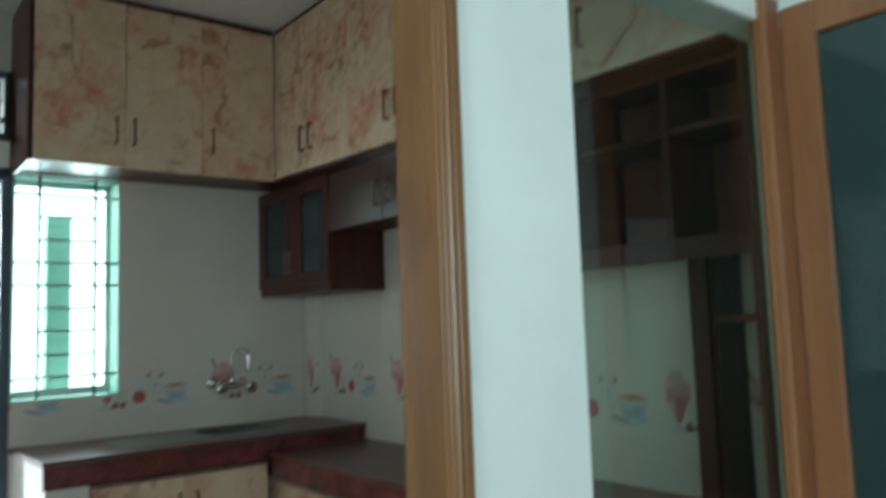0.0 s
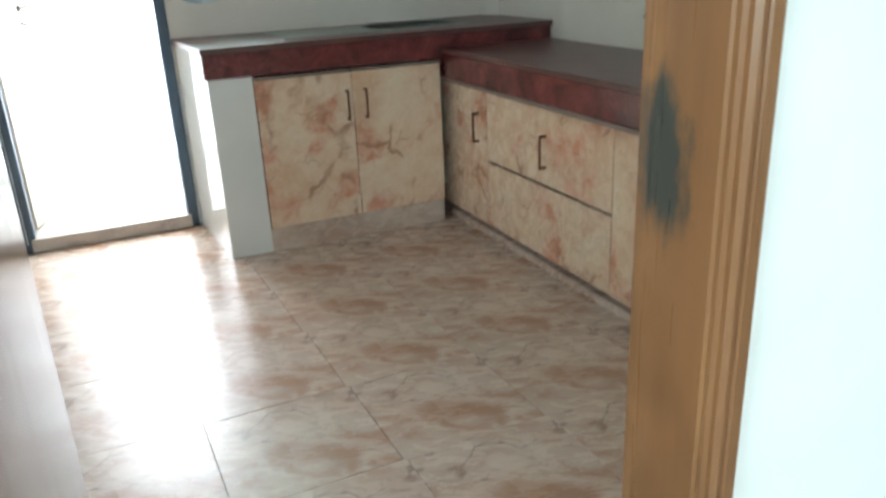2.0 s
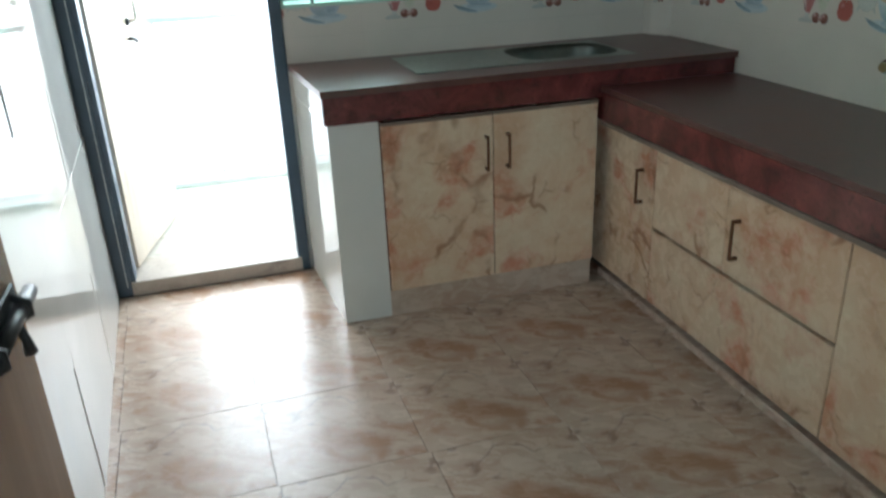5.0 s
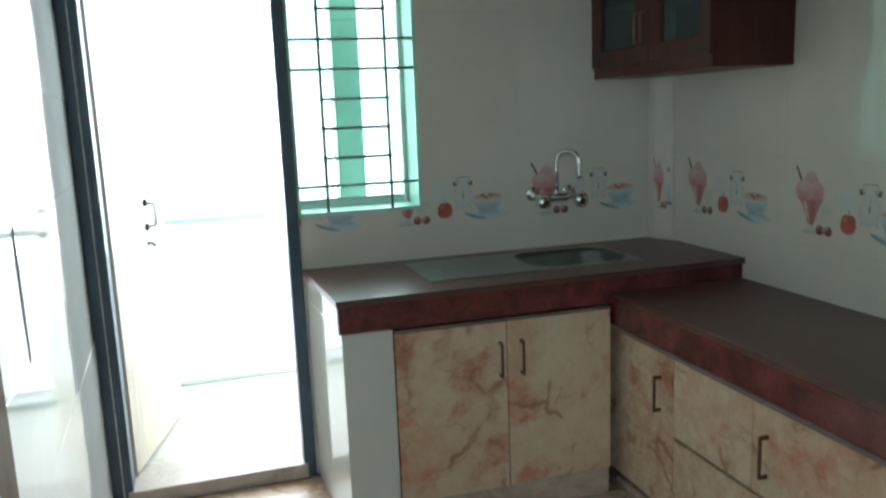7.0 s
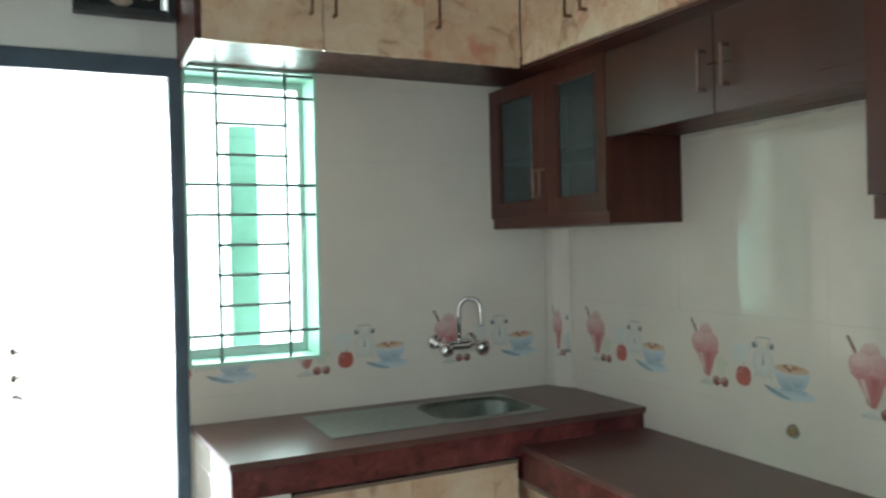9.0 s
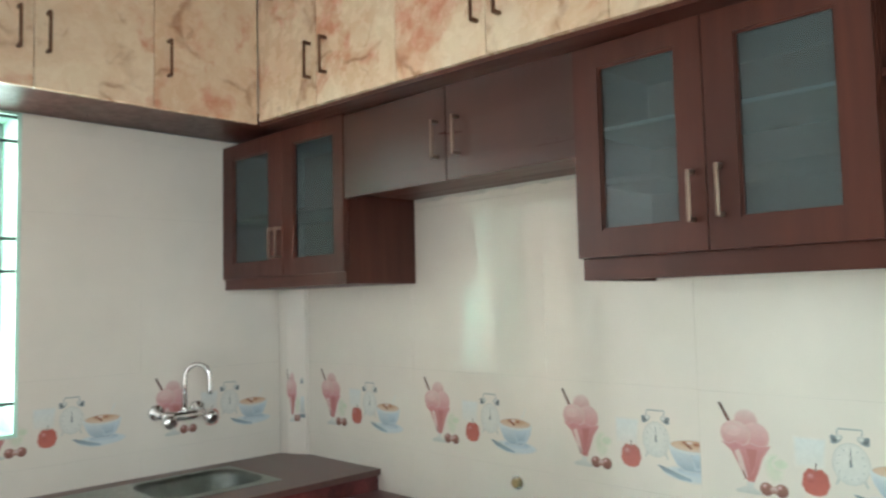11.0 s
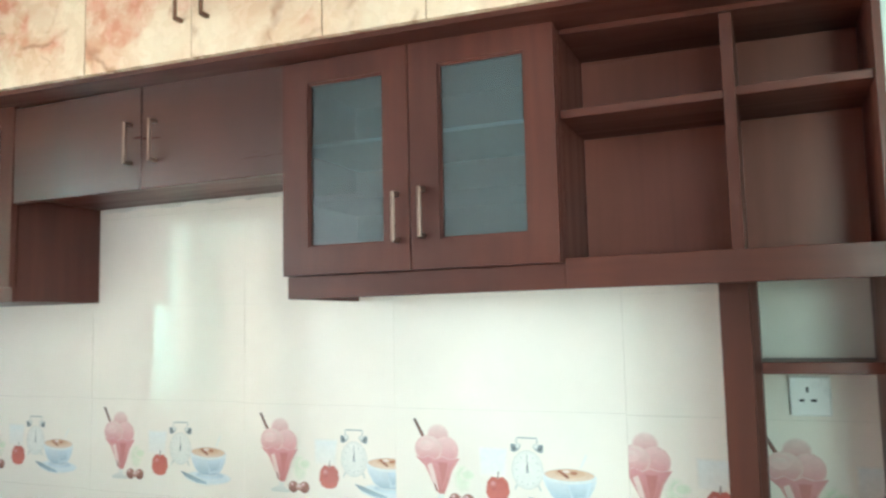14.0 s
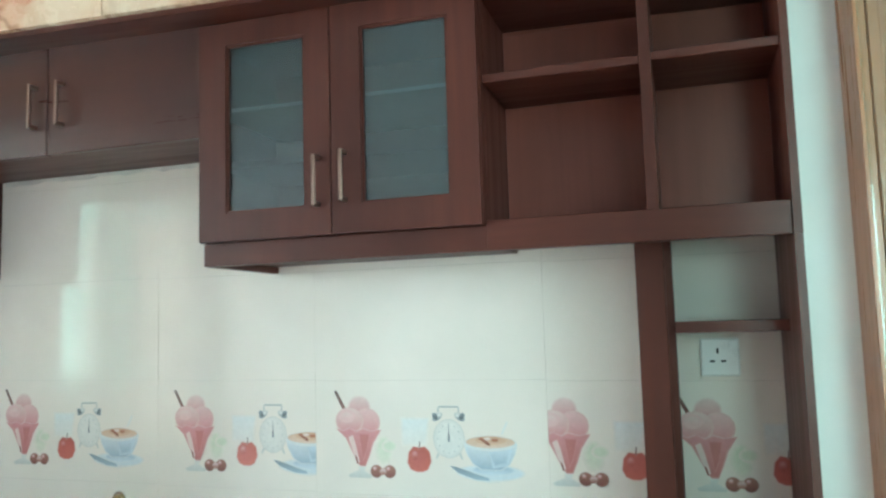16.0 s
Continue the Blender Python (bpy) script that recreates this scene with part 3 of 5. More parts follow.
part("pull_handle", tube([g + up * 1.06 + nrm * 0.002, g + up * 1.06 + nrm * 0.014, g + up * 1.07 + nrm * 0.017, g + up * 1.14 + nrm * 0.017, g + up * 1.15 + nrm * 0.014, g + up * 1.15 + nrm * 0.002], 0.005, 8), PLASTIC, kdoor, "pale pull handle")
bolt = part("bolt_plate", slanted(p - d * 0.10 + nrm * 0.0045, p + d * 0.05 + nrm * 0.0045, 0.975, 1.020, 0.004, nrm), BLACK, kdoor, "black sliding bolt")
part("bolt_rod", tube([p - d * 0.10 + up * 0.997 + nrm * 0.011, p + d * 0.075 + up * 0.997 + nrm * 0.011], 0.008, 10), BLACK, bolt)
part("bolt_knob", tube([p + up * 0.997 + nrm * 0.011, p + up * 0.975 + nrm * 0.017, p + up * 0.960 + nrm * 0.018], [0.005, 0.005, 0.007], 8), BLACK, bolt)
for k in (-0.08, 0.03):
    part("staple", tube([p + d * k + up * 0.983 + nrm * 0.004, p + d * k + up * 0.990 + nrm * 0.018, p + d * k + up * 1.004 + nrm * 0.018, p + d * k + up * 1.011 + nrm * 0.004], 0.005, 8), BLACK, bolt)

# ---- window: mint reveal, sliding frame, grill ----
window = thing("window_1", (-1.35, 0.06, WIN_LOW), "barred kitchen window with mint reveals and an aluminium frame", "window", "", "structure")
part("reveal", boxes(((WIN_L, -0.004, WIN_LOW), (WIN_L + 0.012, WT, WIN_TOP)), ((WIN_R - 0.012, -0.004, WIN_LOW), (WIN_R, WT, WIN_TOP)), ((WIN_L + 0.012, -0.004, WIN_LOW), (WIN_R - 0.012, WT, WIN_LOW + 0.012)),
                     ((WIN_L + 0.012, -0.004, WIN_TOP - 0.012), (WIN_R - 0.012, WT, WIN_TOP))), MINT, window, "mint-painted reveal")
fl, fr, fb, ft, fy = WIN_L + 0.013, WIN_R - 0.013, WIN_LOW + 0.013, WIN_TOP - 0.013, 0.165
part("window_frame", boxes(((fl, fy, fb), (fl + 0.018, fy + 0.035, ft)), ((fr - 0.018, fy, fb), (fr, fy + 0.035, ft)), ((fl + 0.018, fy, fb), (fr - 0.018, fy + 0.035, fb + 0.024)), ((fl + 0.018, fy, ft - 0.03), (fr - 0.018, fy + 0.035, ft)),
                           ((fl + 0.018, fy + 0.012, fb + 0.024), (fr - 0.018, fy + 0.020, fb + 0.034))), ALU, window)
part("pane", box((fl + 0.018, fy + 0.013, fb + 0.034), (fr - 0.018, fy + 0.017, ft - 0.03)), GREEN_PANE, window, "pale green glass pane")
grill = thing("window_grill", (-1.35, 0.008, WIN_LOW), "grey painted steel window grill with welded crossbars", "window grill")
BARS = (-1.467, -1.211)
for x in BARS:
    part("upright", tube([(x, 0.006, WIN_LOW - 0.002), (x, 0.006, WIN_TOP - 0.008)], 0.0062, 8), GRILL, grill)
LEVELS = [2.142, 2.059, 1.952, 1.836, 1.725, 1.614, 1.502, 1.391, 1.278, 1.171]
for i, z in enumerate(LEVELS):
    full = i in (0, 1, 4, 5, 9)
    x0, x1 = (WIN_L + 0.004, WIN_R - 0.004) if full else BARS
    part("crossbar", tube([(x0, 0.006, z), (x1, 0.006, z)], 0.0058, 8), GRILL, grill)
    for x in BARS:
        part("weld", tube([(x - 0.009, 0.006, z), (x, 0.006, z), (x + 0.009, 0.006, z)], [0.0062, 0.0085, 0.0062], 8), GRILL, grill)
post = thing("balcony_post", (-1.265, 0.6, 0.05), "teal painted post standing on the balcony", "post")
part("shaft", box((-1.328, 0.55, 0.05), (-1.205, 0.67, 2.03), 0.006), TEAL, post)

# ---- exhaust fan above the balcony door ----
fan = thing("exhaust_fan", (-1.75, -0.02, 2.49), "black square exhaust fan with cream blades in the wall", "exhaust fan")
part("housing", boxes(((FX0, -0.05, FZ0), (FX0 + 0.03, -0.001, FZ1)), ((FX1 - 0.03, -0.05, FZ0), (FX1, -0.001, FZ1)), ((FX0 + 0.03, -0.05, FZ0), (FX1 - 0.03, -0.001, FZ0 + 0.03)), ((FX0 + 0.03, -0.05, FZ1 - 0.03), (FX1 - 0.03, -0.001, FZ1)), bevel=0.003), BLACK, fan)
part("back_plate", boxes(((FX0 + 0.03, -0.010, FZ0 + 0.03), (FX1 - 0.047, -0.002, FZ1 - 0.05)), ((FX0 + 0.03, -0.010, FZ1 - 0.05), (FX1 - 0.10, -0.002, FZ1 - 0.03)), ((FX1 - 0.047, -0.010, FZ0 + 0.085), (FX1 - 0.03, -0.002, FZ0 + 0.115))), BLACK, fan)
FC = Vector(((FX0 + FX1) / 2 + 0.004, -0.035, (FZ0 + FZ1) / 2 - 0.004))
for k in range(6):
    bm = bmesh.new()
    ring = []
    for r, s in ((0.025, 0.30), (0.07, 0.46), (0.112, 0.40), (0.128, 0.22), (0.131, 0.0), (0.126, -0.2), (0.106, -0.38), (0.06, -0.36), (0.025, -0.3)):
        ang = k * math.tau / 6 + 0.3 + s
        ring.append((FC.x + r * math.cos(ang), FC.z + r * math.sin(ang), FC.y + s * 0.03))
    front = [bm.verts.new((x, y - 0.001, z)) for x, z, y in ring]
    back = [bm.verts.new((x, y + 0.002, z)) for x, z, y in ring]
    bm.faces.new(front), bm.faces.new(list(reversed(back)))
    for i in range(len(ring)):
        bm.faces.new((front[i], back[i], back[(i + 1) % len(ring)], front[(i + 1) % len(ring)]))
    bmesh.ops.recalc_face_normals(bm, faces=bm.faces)
    part("blade", bm, FAN_CREAM, fan)
part("hub", tube([(FC.x, FC.y + 0.02, FC.z), (FC.x, FC.y - 0.012, FC.z), (FC.x, FC.y - 0.016, FC.z)], [0.032, 0.032, 0.022], 20), FAN_CREAM, fan)
for x in (FX0 + 0.045, FX1 - 0.045):
    part("rod", tube([(x, -0.042, FZ0 + 0.03), (x, -0.042, FZ1 - 0.03)], 0.004, 6), CHROME, fan)

# ---- sink counter ----
TOP, LOW_TOP = 0.855, 0.776
sink_counter = thing("sink_counter", (-0.8, -0.3, 0.70), "red granite sink counter with a dark polished top", "counter")
SX0, SX1, SY0, SY1 = -0.775, -0.365, -0.415, -0.105   # bowl opening
counter_front = -0.598


def slab_with_hole(outer, hole, z0, z1):
    """One slab: an outline of four corners with a four-cornered hole."""
    bm = bmesh.new()
    rows = [[bm.verts.new((x, y, z)) for x, y in pts] for z in (z0, z1) for pts in (outer, hole)]
    for i in range(4):
        j = (i + 1) % 4
        bm.faces.new((rows[2][i], rows[2][j], rows[3][j], rows[3][i]))
        bm.faces.new((rows[0][j], rows[0][i], rows[1][i], rows[1][j]))
        bm.faces.new((rows[0][i], rows[0][j], rows[2][j], rows[2][i]))
        bm.faces.new((rows[1][j], rows[1][i], rows[3][i], rows[3][j]))
    bmesh.ops.recalc_face_normals(bm, faces=bm.faces)
    return bm


part("top", slab_with_hole([(-1.552, counter_front), (-0.004, -0.592), (-0.004, -0.008), (-1.586, -0.008)], [(SX0, SY0), (SX1, SY0), (SX1, SY1), (SX0, SY1)], TOP - 0.022, TOP), GRANITE_TOP, sink_counter)
part("fascia", box((-1.545, -0.578, 0.737), (-0.004, -0.55, TOP - 0.022), 0.003), GRANITE, sink_counter, "red granite fascia")
sink = thing("sink", (-0.8, -0.27, TOP), "stainless steel sink with a bowl and drainboard", "sink")


def bowl_loop(bm, inset, z):
    """The rounded outline of the bowl, drawn in by inset."""
    x0, x1, y0, y1, r = SX0 + inset, SX1 - inset, SY0 + inset, SY1 - inset, 0.095
    loop = []
    for cx, cy, a0 in ((x1 - r, y1 - r, 0), (x0 + r, y1 - r, 90), (x0 + r, y0 + r, 180), (x1 - r, y0 + r, 270)):
        for k in range(6):
            ang = radians(a0 + k * 18)
            loop.append(bm.verts.new((cx + r * math.cos(ang), cy + r * math.sin(ang), z)))
    return loop


def sink_rim():
    bm = bmesh.new()
    inner = bowl_loop(bm, 0.0, TOP + 0.0018)
    ends = ((SX1 + 0.014, -0.085), (-1.195, -0.085), (-1.195, -0.455), (SX1 + 0.014, -0.455))
    top = [bm.verts.new((x, y, TOP + 0.0018)) for x, y in ends]
    low = [bm.verts.new((x, y, TOP)) for x, y in ends]
    for c in range(4):
        d = (c + 1) % 4
        for k in range(5):
            bm.faces.new((inner[c * 6 + k], top[c], inner[c * 6 + k + 1]))
        bm.faces.new((inner[c * 6 + 5], top[c], top[d], inner[d * 6]))
        bm.faces.new((top[c], low[c], low[d], top[d]))
    bmesh.ops.recalc_face_normals(bm, faces=bm.faces)
    return bm


part("rim", sink_rim(), STEEL, sink)
part("drainboard_lip", boxes(((-1.195, -0.455, TOP + 0.0018), (-1.183, -0.085, TOP + 0.0032)), ((-1.183, -0.455, TOP + 0.0018), (SX0, -0.443, TOP + 0.0032))), STEEL, sink)


def bowl():
    bm = bmesh.new()
    loops = [bowl_loop(bm, inset, z) for inset, z in ((0.0, TOP + 0.0016), (0.008, TOP - 0.02), (0.02, TOP - 0.12), (0.045, TOP - 0.16))]
    for p, q in zip(loops, loops[1:]):
        for i in range(len(p)):
            f = bm.faces.new((p[i], q[i], q[(i + 1) % len(p)], p[(i + 1) % len(p)]))
            f.smooth = True
    bm.faces.new(loops[-1])
    bmesh.ops.solidify(bm, geom=bm.faces[:], thickness=0.001)
    return bm


part("bowl", bowl(), STEEL, sink)
part("drain", tube([(-0.57, -0.26, TOP - 0.165), (-0.57, -0.26, TOP - 0.155)], 0.035, 16), CHROME, sink)

pier = thing("counter_pier", (-1.45, -0.3, 0), "white tiled pier carrying the counter's end", "pier")
part("body", prism([(-1.534, -0.557), (-1.362, -0.557), (-1.362, -0.02), (-1.575, -0.02)], 2, 0, 0.737, 0.002), WHITE_TILE, pier)
part("head", prism([(-1.533, -0.549), (-1.362, -0.549), (-1.362, -0.02), (-1.574, -0.02)], 2, 0.737, TOP - 0.0225), WHITE_TILE, pier)
part("plinth", prism([(-1.362, -0.555), (-0.56, -0.555), (-0.56, -0.50), (-1.362, -0.50)], 2, 0, 0.10), FLOOR_MARBLE, pier, "peach marble plinth strip")


def base_cabinet_sink():
    cab = thing("sink_cabinet", (-0.96, -0.3, 0.1), "sink cabinet with two peach marble-patterned doors", "cabinet")
    part("body", boxes(((-1.36, -0.545, 0.10), (-0.56, -0.05, 0.12)), ((-1.36, -0.545, 0.12), (-1.345, -0.05, 0.735)), ((-0.575, -0.545, 0.12), (-0.56, -0.05, 0.735))), BRIGHTENED_INSIDE, cab)
    for x0, x1, hx in ((-1.358, -0.962, -0.988), (-0.959, -0.558, -0.908)):
        dr = part("door", box((x0, -0.567, 0.104), (x1, -0.549, 0.715), 0.0015), LAMINATE, cab)
        part("edge_strip", box((x0, -0.572, 0.7155), (x1, -0.549, 0.728), 0.001), EDGE_STRIP, dr)
        bar_handle(dr, (hx, -0.567, 0.583), (0, -1, 0), 0.125, BRONZE)


base_cabinet_sink()

# ---- low counter along the east wall ----
FRONT = -0.504
low_counter = thing("low_counter", (-0.28, -1.8, 0.65), "long low red granite counter along the tiled wall", "counter")
part("top", box((-0.555, INNER + 0.003, LOW_TOP - 0.02), (-0.004, -0.579, LOW_TOP), 0.003), GRANITE_TOP, low_counter)
part("fascia", box((-0.545, INNER + 0.003, 0.652), (-0.515, -0.579, LOW_TOP - 0.02), 0.003), GRANITE, low_counter, "mottled red granite fascia")
part("fascia", box((-0.5445, -0.5785, 0.652), (-0.515, -0.51, 0.7365)), GRANITE, low_counter, "mottled red granite fascia end")
part("edge_strip", box((-0.55, INNER + 0.003, 0.638), (-0.50, -0.579, 0.652), 0.002), EDGE_STRIP, low_counter)
part("plinth", box((-0.444, INNER + 0.003, 0), (-0.42, -0.501, 0.05)), FLOOR_MARBLE, low_counter)
part("kerb", box((-0.496, INNER + 0.003, 0), (-0.445, -0.501, 0.030), 0.003), FLOOR_MARBLE, low_counter, "narrow marble kerb along the floor")


def low_cabinet(y0, y1, fronts):
    cab = thing("base_cabinet", (-0.27, (y0 + y1) / 2, 0.05), "base cabinet with peach marble-patterned fronts", "cabinet", "cabinets under the low counter")
    part("body", boxes(((FRONT + 0.02, y1 + 0.002, 0.05), (-0.02, y0 - 0.002, 0.066)), ((FRONT + 0.02, y0 - 0.014, 0.066), (-0.02, y0 - 0.002, 0.636)), ((FRONT + 0.02, y1 + 0.002, 0.066), (-0.02, y1 + 0.014, 0.636)),
                       ((-0.03, y1 + 0.014, 0.066), (-0.02, y0 - 0.014, 0.636))), BRIGHTENED_INSIDE, cab)
    for kind, a, b, lo, hi, handle in fronts:
        dr = part(kind, box((FRONT, b + 0.0015, lo), (FRONT + 0.018, a - 0.0015, hi), 0.0015), LAMINATE, cab)
        if handle:
            bar_handle(dr, (FRONT, handle, 0.47), (-1, 0, 0), 0.125, BRONZE)


low_cabinet(-0.46, -0.885, [("door", -0.462, -0.885, 0.06, 0.634, -0.812)])
low_cabinet(-0.885, -1.737, [("door", -0.886, -1.275, 0.345, 0.634, None), ("door", -1.275, -1.736, 0.345, 0.634, -1.338), ("drawer", -0.886, -1.736, 0.062, 0.3335, None)])
low_cabinet(-1.737, -2.135, [("door", -1.737, -2.135, 0.06, 0.634, -2.098)])
low_cabinet(-2.135, -2.60, [("door", -2.135, -2.60, 0.06, 0.634, -2.190)])
low_cabinet(-2.60, -3.07, [("door", -2.60, -3.07, 0.06, 0.634, -2.66)])

# ---- upper lofts with marble laminate doors ----


def loft_low(y):
    """The loft's lower edge sinks a little along the east wall."""
    return 2.150 - 0.022 * max(0.0, -y - 0.456)


LOFT_TOP = 2.915
loft_back = thing("loft_cabinet", (-1.0, -0.23, 2.14), "loft cabinet over the window with peach marble doors", "cabinet", "loft cabinets")
part("side", box((-1.600, -0.452, 2.135), (-1.580, -0.003, LOFT_TOP)), DARK_WOOD, loft_back, "dark mahogany side panel")
part("bottom", box((-1.580, -0.4395, 2.160), (-0.003, -0.003, 2.178)), GLOSSY_BOARD, loft_back, "dark mahogany bottom board")
part("top_rail", box((-1.58, -0.436, LOFT_TOP), (-0.44, -0.41, CEIL - 0.002)), DARK_WOOD, loft_back)
for x0, x1, hx in ((-1.579, -1.195, -1.237), (-1.192, -0.832, -1.157), (-0.829, -0.445, -0.782)):
    dr = part("door", box((x0, -0.458, 2.1325), (x1, -0.440, LOFT_TOP), 0.0015), LAMINATE, loft_back)
    bar_handle(dr, (hx, -0.458, 2.303), (0, -1, 0), 0.125, BRONZE)
loft_east = thing("loft_cabinet", (-0.22, -1.8, 2.12), "long loft cabinet with peach marble doors", "cabinet", "loft cabinets")
part("bottom", prism([(-0.44, loft_low(-0.44) - 0.018), (INNER + 0.003, loft_low(INNER) - 0.018), (INNER + 0.003, loft_low(INNER)), (-0.44, loft_low(-0.44))], 0, -0.424, -0.003), DARK_WOOD_LONG, loft_east, "dark mahogany bottom board")
part("top_rail", box((-0.42, INNER + 0.003, LOFT_TOP), (-0.395, -0.44, CEIL - 0.002)), DARK_WOOD_LONG, loft_east)
JOINTS = [-0.459, -0.812, -1.205, -1.560, -1.934, -2.193, -2.56, INNER + 0.004]
for (y0, y1), hy in zip(zip(JOINTS, JOINTS[1:]), (-0.780, -0.866, -1.530, -1.610, -1.985, -2.515, -2.60)):
    dr = part("door", prism([(y0 - 0.0015, loft_low(y0) - 0.006), (y1 + 0.0015, loft_low(y1) - 0.006), (y1 + 0.0015, LOFT_TOP), (y0 - 0.0015, LOFT_TOP)], 0, -0.442, -0.425), LAMINATE, loft_east)
    bar_handle(dr, (-0.442, hy, loft_low(hy) + 0.148), (-1, 0, 0), 0.125, BRONZE)

# ---- dark wall cabinets ----


def glass_door(cab, x, y0, y1, lo, hi, gy0, gy1, gz0, gz1, handle_y, handle_z):
    """A framed glass door in the plane of the east wall's cabinets; y0 > y1."""
    dr = part("door", boxes(((x, y0 - 0.0015, lo), (x + 0.02, gy0, hi)), ((x, gy1, lo), (x + 0.02, y1 + 0.0015, hi)), ((x, gy0, lo), (x + 0.02, gy1, gz0)), ((x, gy0, gz1), (x + 0.02, gy1, hi))), DARK_WOOD, cab)
    part("pane", box((x + 0.010, gy0, gz0), (x + 0.014, gy1, gz1)), CABINET_GLASS, dr, "smoked grey glass pane")
    e = 0.006
    part("bead", boxes(((x + 0.004, gy0, gz0), (x + 0.0095, gy0 - e, gz1)), ((x + 0.004, gy1, gz0), (x + 0.0095, gy1 + e, gz1)), ((x + 0.004, gy0 - e, gz0), (x + 0.0095, gy1 + e, gz0 + e)), ((x + 0.004, gy0 - e, gz1 - e), (x + 0.0095, gy1 + e, gz1))), DARK_WOOD, dr)
    bar_handle(dr, (x, handle_y, handle_z), (-1, 0, 0), 0.115, NICKEL)


def carcass(cab, y0, y1, lo, hi, depth, shelf=()):
    t = 0.018
    part("side", box((-depth, y0 - 0.001, lo), (-0.003, y0 - t, hi)), DARK_WOOD, cab)
    part("side", box((-depth, y1 + t, lo), (-0.003, y1 + 0.001, hi)), DARK_WOOD, cab)
    part("bottom", box((-depth, y0 - t, lo), (-0.003, y1 + t, lo + t)), DARK_WOOD_LONG, cab)
    part("top", box((-depth, y0 - t, hi - t), (-0.003, y1 + t, hi)), DARK_WOOD_LONG, cab)
    part("back", box((-0.012, y0 - t, lo + t), (-0.004, y1 + t, hi - t)), BRIGHTENED_INSIDE, cab)
    for z in shelf:
        part("shelf", box((-depth + 0.02, y0 - t, z), (-0.013, y1 + t, z + 0.016)), BRIGHTENED_INSIDE, cab)


corner_cab = thing("wall_cabinet", (-0.16, -0.4, 1.545), "dark mahogany wall cabinet with two smoked glass doors", "cabinet", "dark wall cabinets")
carcass(corner_cab, -0.004, -0.808, 1.547, 2.125, 0.31, (1.82,))
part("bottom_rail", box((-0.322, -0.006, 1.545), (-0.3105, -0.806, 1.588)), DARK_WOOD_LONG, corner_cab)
glass_door(corner_cab, -0.332, -0.004, -0.440, 1.588, 2.128, -0.085, -0.345, 1.645, 2.070, -0.385, 1.712)
glass_door(corner_cab, -0.332, -0.440, -0.806, 1.588, 2.128, -0.512, -0.750, 1.645, 2.070, -0.428, 1.712)
part("filler", box((-0.325, -0.006, 2.129), (-0.305, -0.806, 2.130)), DARK_WOOD_LONG, corner_cab)

hood_cab = thing("wall_cabinet", (-0.16, -1.28, 1.84), "shallow dark mahogany cupboard with two plain doors", "cabinet", "dark wall cabinets")
carcass(hood_cab, -0.810, -1.757, 1.852, 2.100, 0.31)
for y0, y1, hy in ((-0.809, -1.296, -1.262), (-1.296, -1.758, -1.348)):
    dr = part("door", box((-0.332, y1 + 0.0015, 1.832), (-0.312, y0 - 0.0015, 2.115), 0.002), LACQUERED, hood_cab)
    bar_handle(dr, (-0.332, hy, 1.958), (-1, 0, 0), 0.115, NICKEL)

ragged = random.Random(4)
edge = [(-0.83 - 0.023 * k, 1.842 + ragged.uniform(-0.005, 0.004)) for k in range(41)]
part("filler", prism([(-0.83, 1.8515), (-1.75, 1.8515)] + edge[::-1], 0, -0.016, -0.0075), TILE_JOINT, hood_cab, "ragged cream filler along the tiles")
glass_cab = thing("wall_cabinet", (-0.16, -2.1, 1.522), "dark mahogany wall cabinet with two smoked glass doors", "cabinet", "dark wall cabinets")
carcass(glass_cab, -1.760, -2.446, 1.541, 2.085, 0.298, (1.760,))
part("glass_shelf", box((-0.326, -2.414, 1.884), (-0.013, -1.79, 1.893)), PLASTIC, glass_cab, "pale glass shelf")
for y in (-1.762, -2.4165):
    part("face_frame", box((-0.328, y, 1.577), (-0.2985, y - 0.028, 2.083)), DARK_WOOD, glass_cab)
glass_door(glass_cab, -0.350, -1.762, -2.103, 1.576, 2.095, -1.835, -2.040, 1.640, 2.040, -2.072, 1.696)
glass_door(glass_cab, -0.350, -2.103, -2.445, 1.576, 2.095, -2.176, -2.380, 1.640, 2.038, -2.137, 1.702)

open_shelf = thing("open_shelf", (-0.16, -2.75, LOW_TOP), "dark mahogany open shelf unit standing on the counter", "shelf unit")
t = 0.022
part("rail", boxes(((-0.325, -3.036, 1.522), (-0.300, -2.4465, 1.586)), ((-0.325, -2.4465, 1.522), (-0.300, -1.760, 1.5755)), bevel=0.001), DARK_WOOD_LONG, open_shelf, "dark mahogany bottom rail")
part("rail_return", box((-0.2995, -1.778, 1.522), (-0.003, -1.760, 1.5395)), DARK_WOOD, open_shelf)
part("bottom_board", box((-0.2995, -3.036, 1.566), (-0.013, -2.4465, 1.584)), DARK_WOOD_LONG, open_shelf)
part("top", prism([(-2.4465, loft_low(-2.4465) - 0.031), (-3.036, loft_low(-3.036) - 0.031), (-3.036, loft_low(-3.036) - 0.019), (-2.4465, loft_low(-2.4465) - 0.019)], 0, -0.30, -0.003), DARK_WOOD_LONG, open_shelf)
part("divider", box((-0.322, -2.797, 1.5865), (-0.0955, -2.774, 2.0555)), DARK_WOOD, open_shelf)
part("back", box((-0.095, -3.036, 1.5845), (-0.086, -2.4465, 2.064)), BRIGHTENED_INSIDE, open_shelf)
part("back_strip", prism([(-2.4465, 2.0645), (-3.036, 2.0645), (-3.036, loft_low(-3.036) - 0.0315), (-2.4465, loft_low(-2.4465) - 0.0315)], 0, -0.095, -0.086), BRIGHTENED_INSIDE, open_shelf)
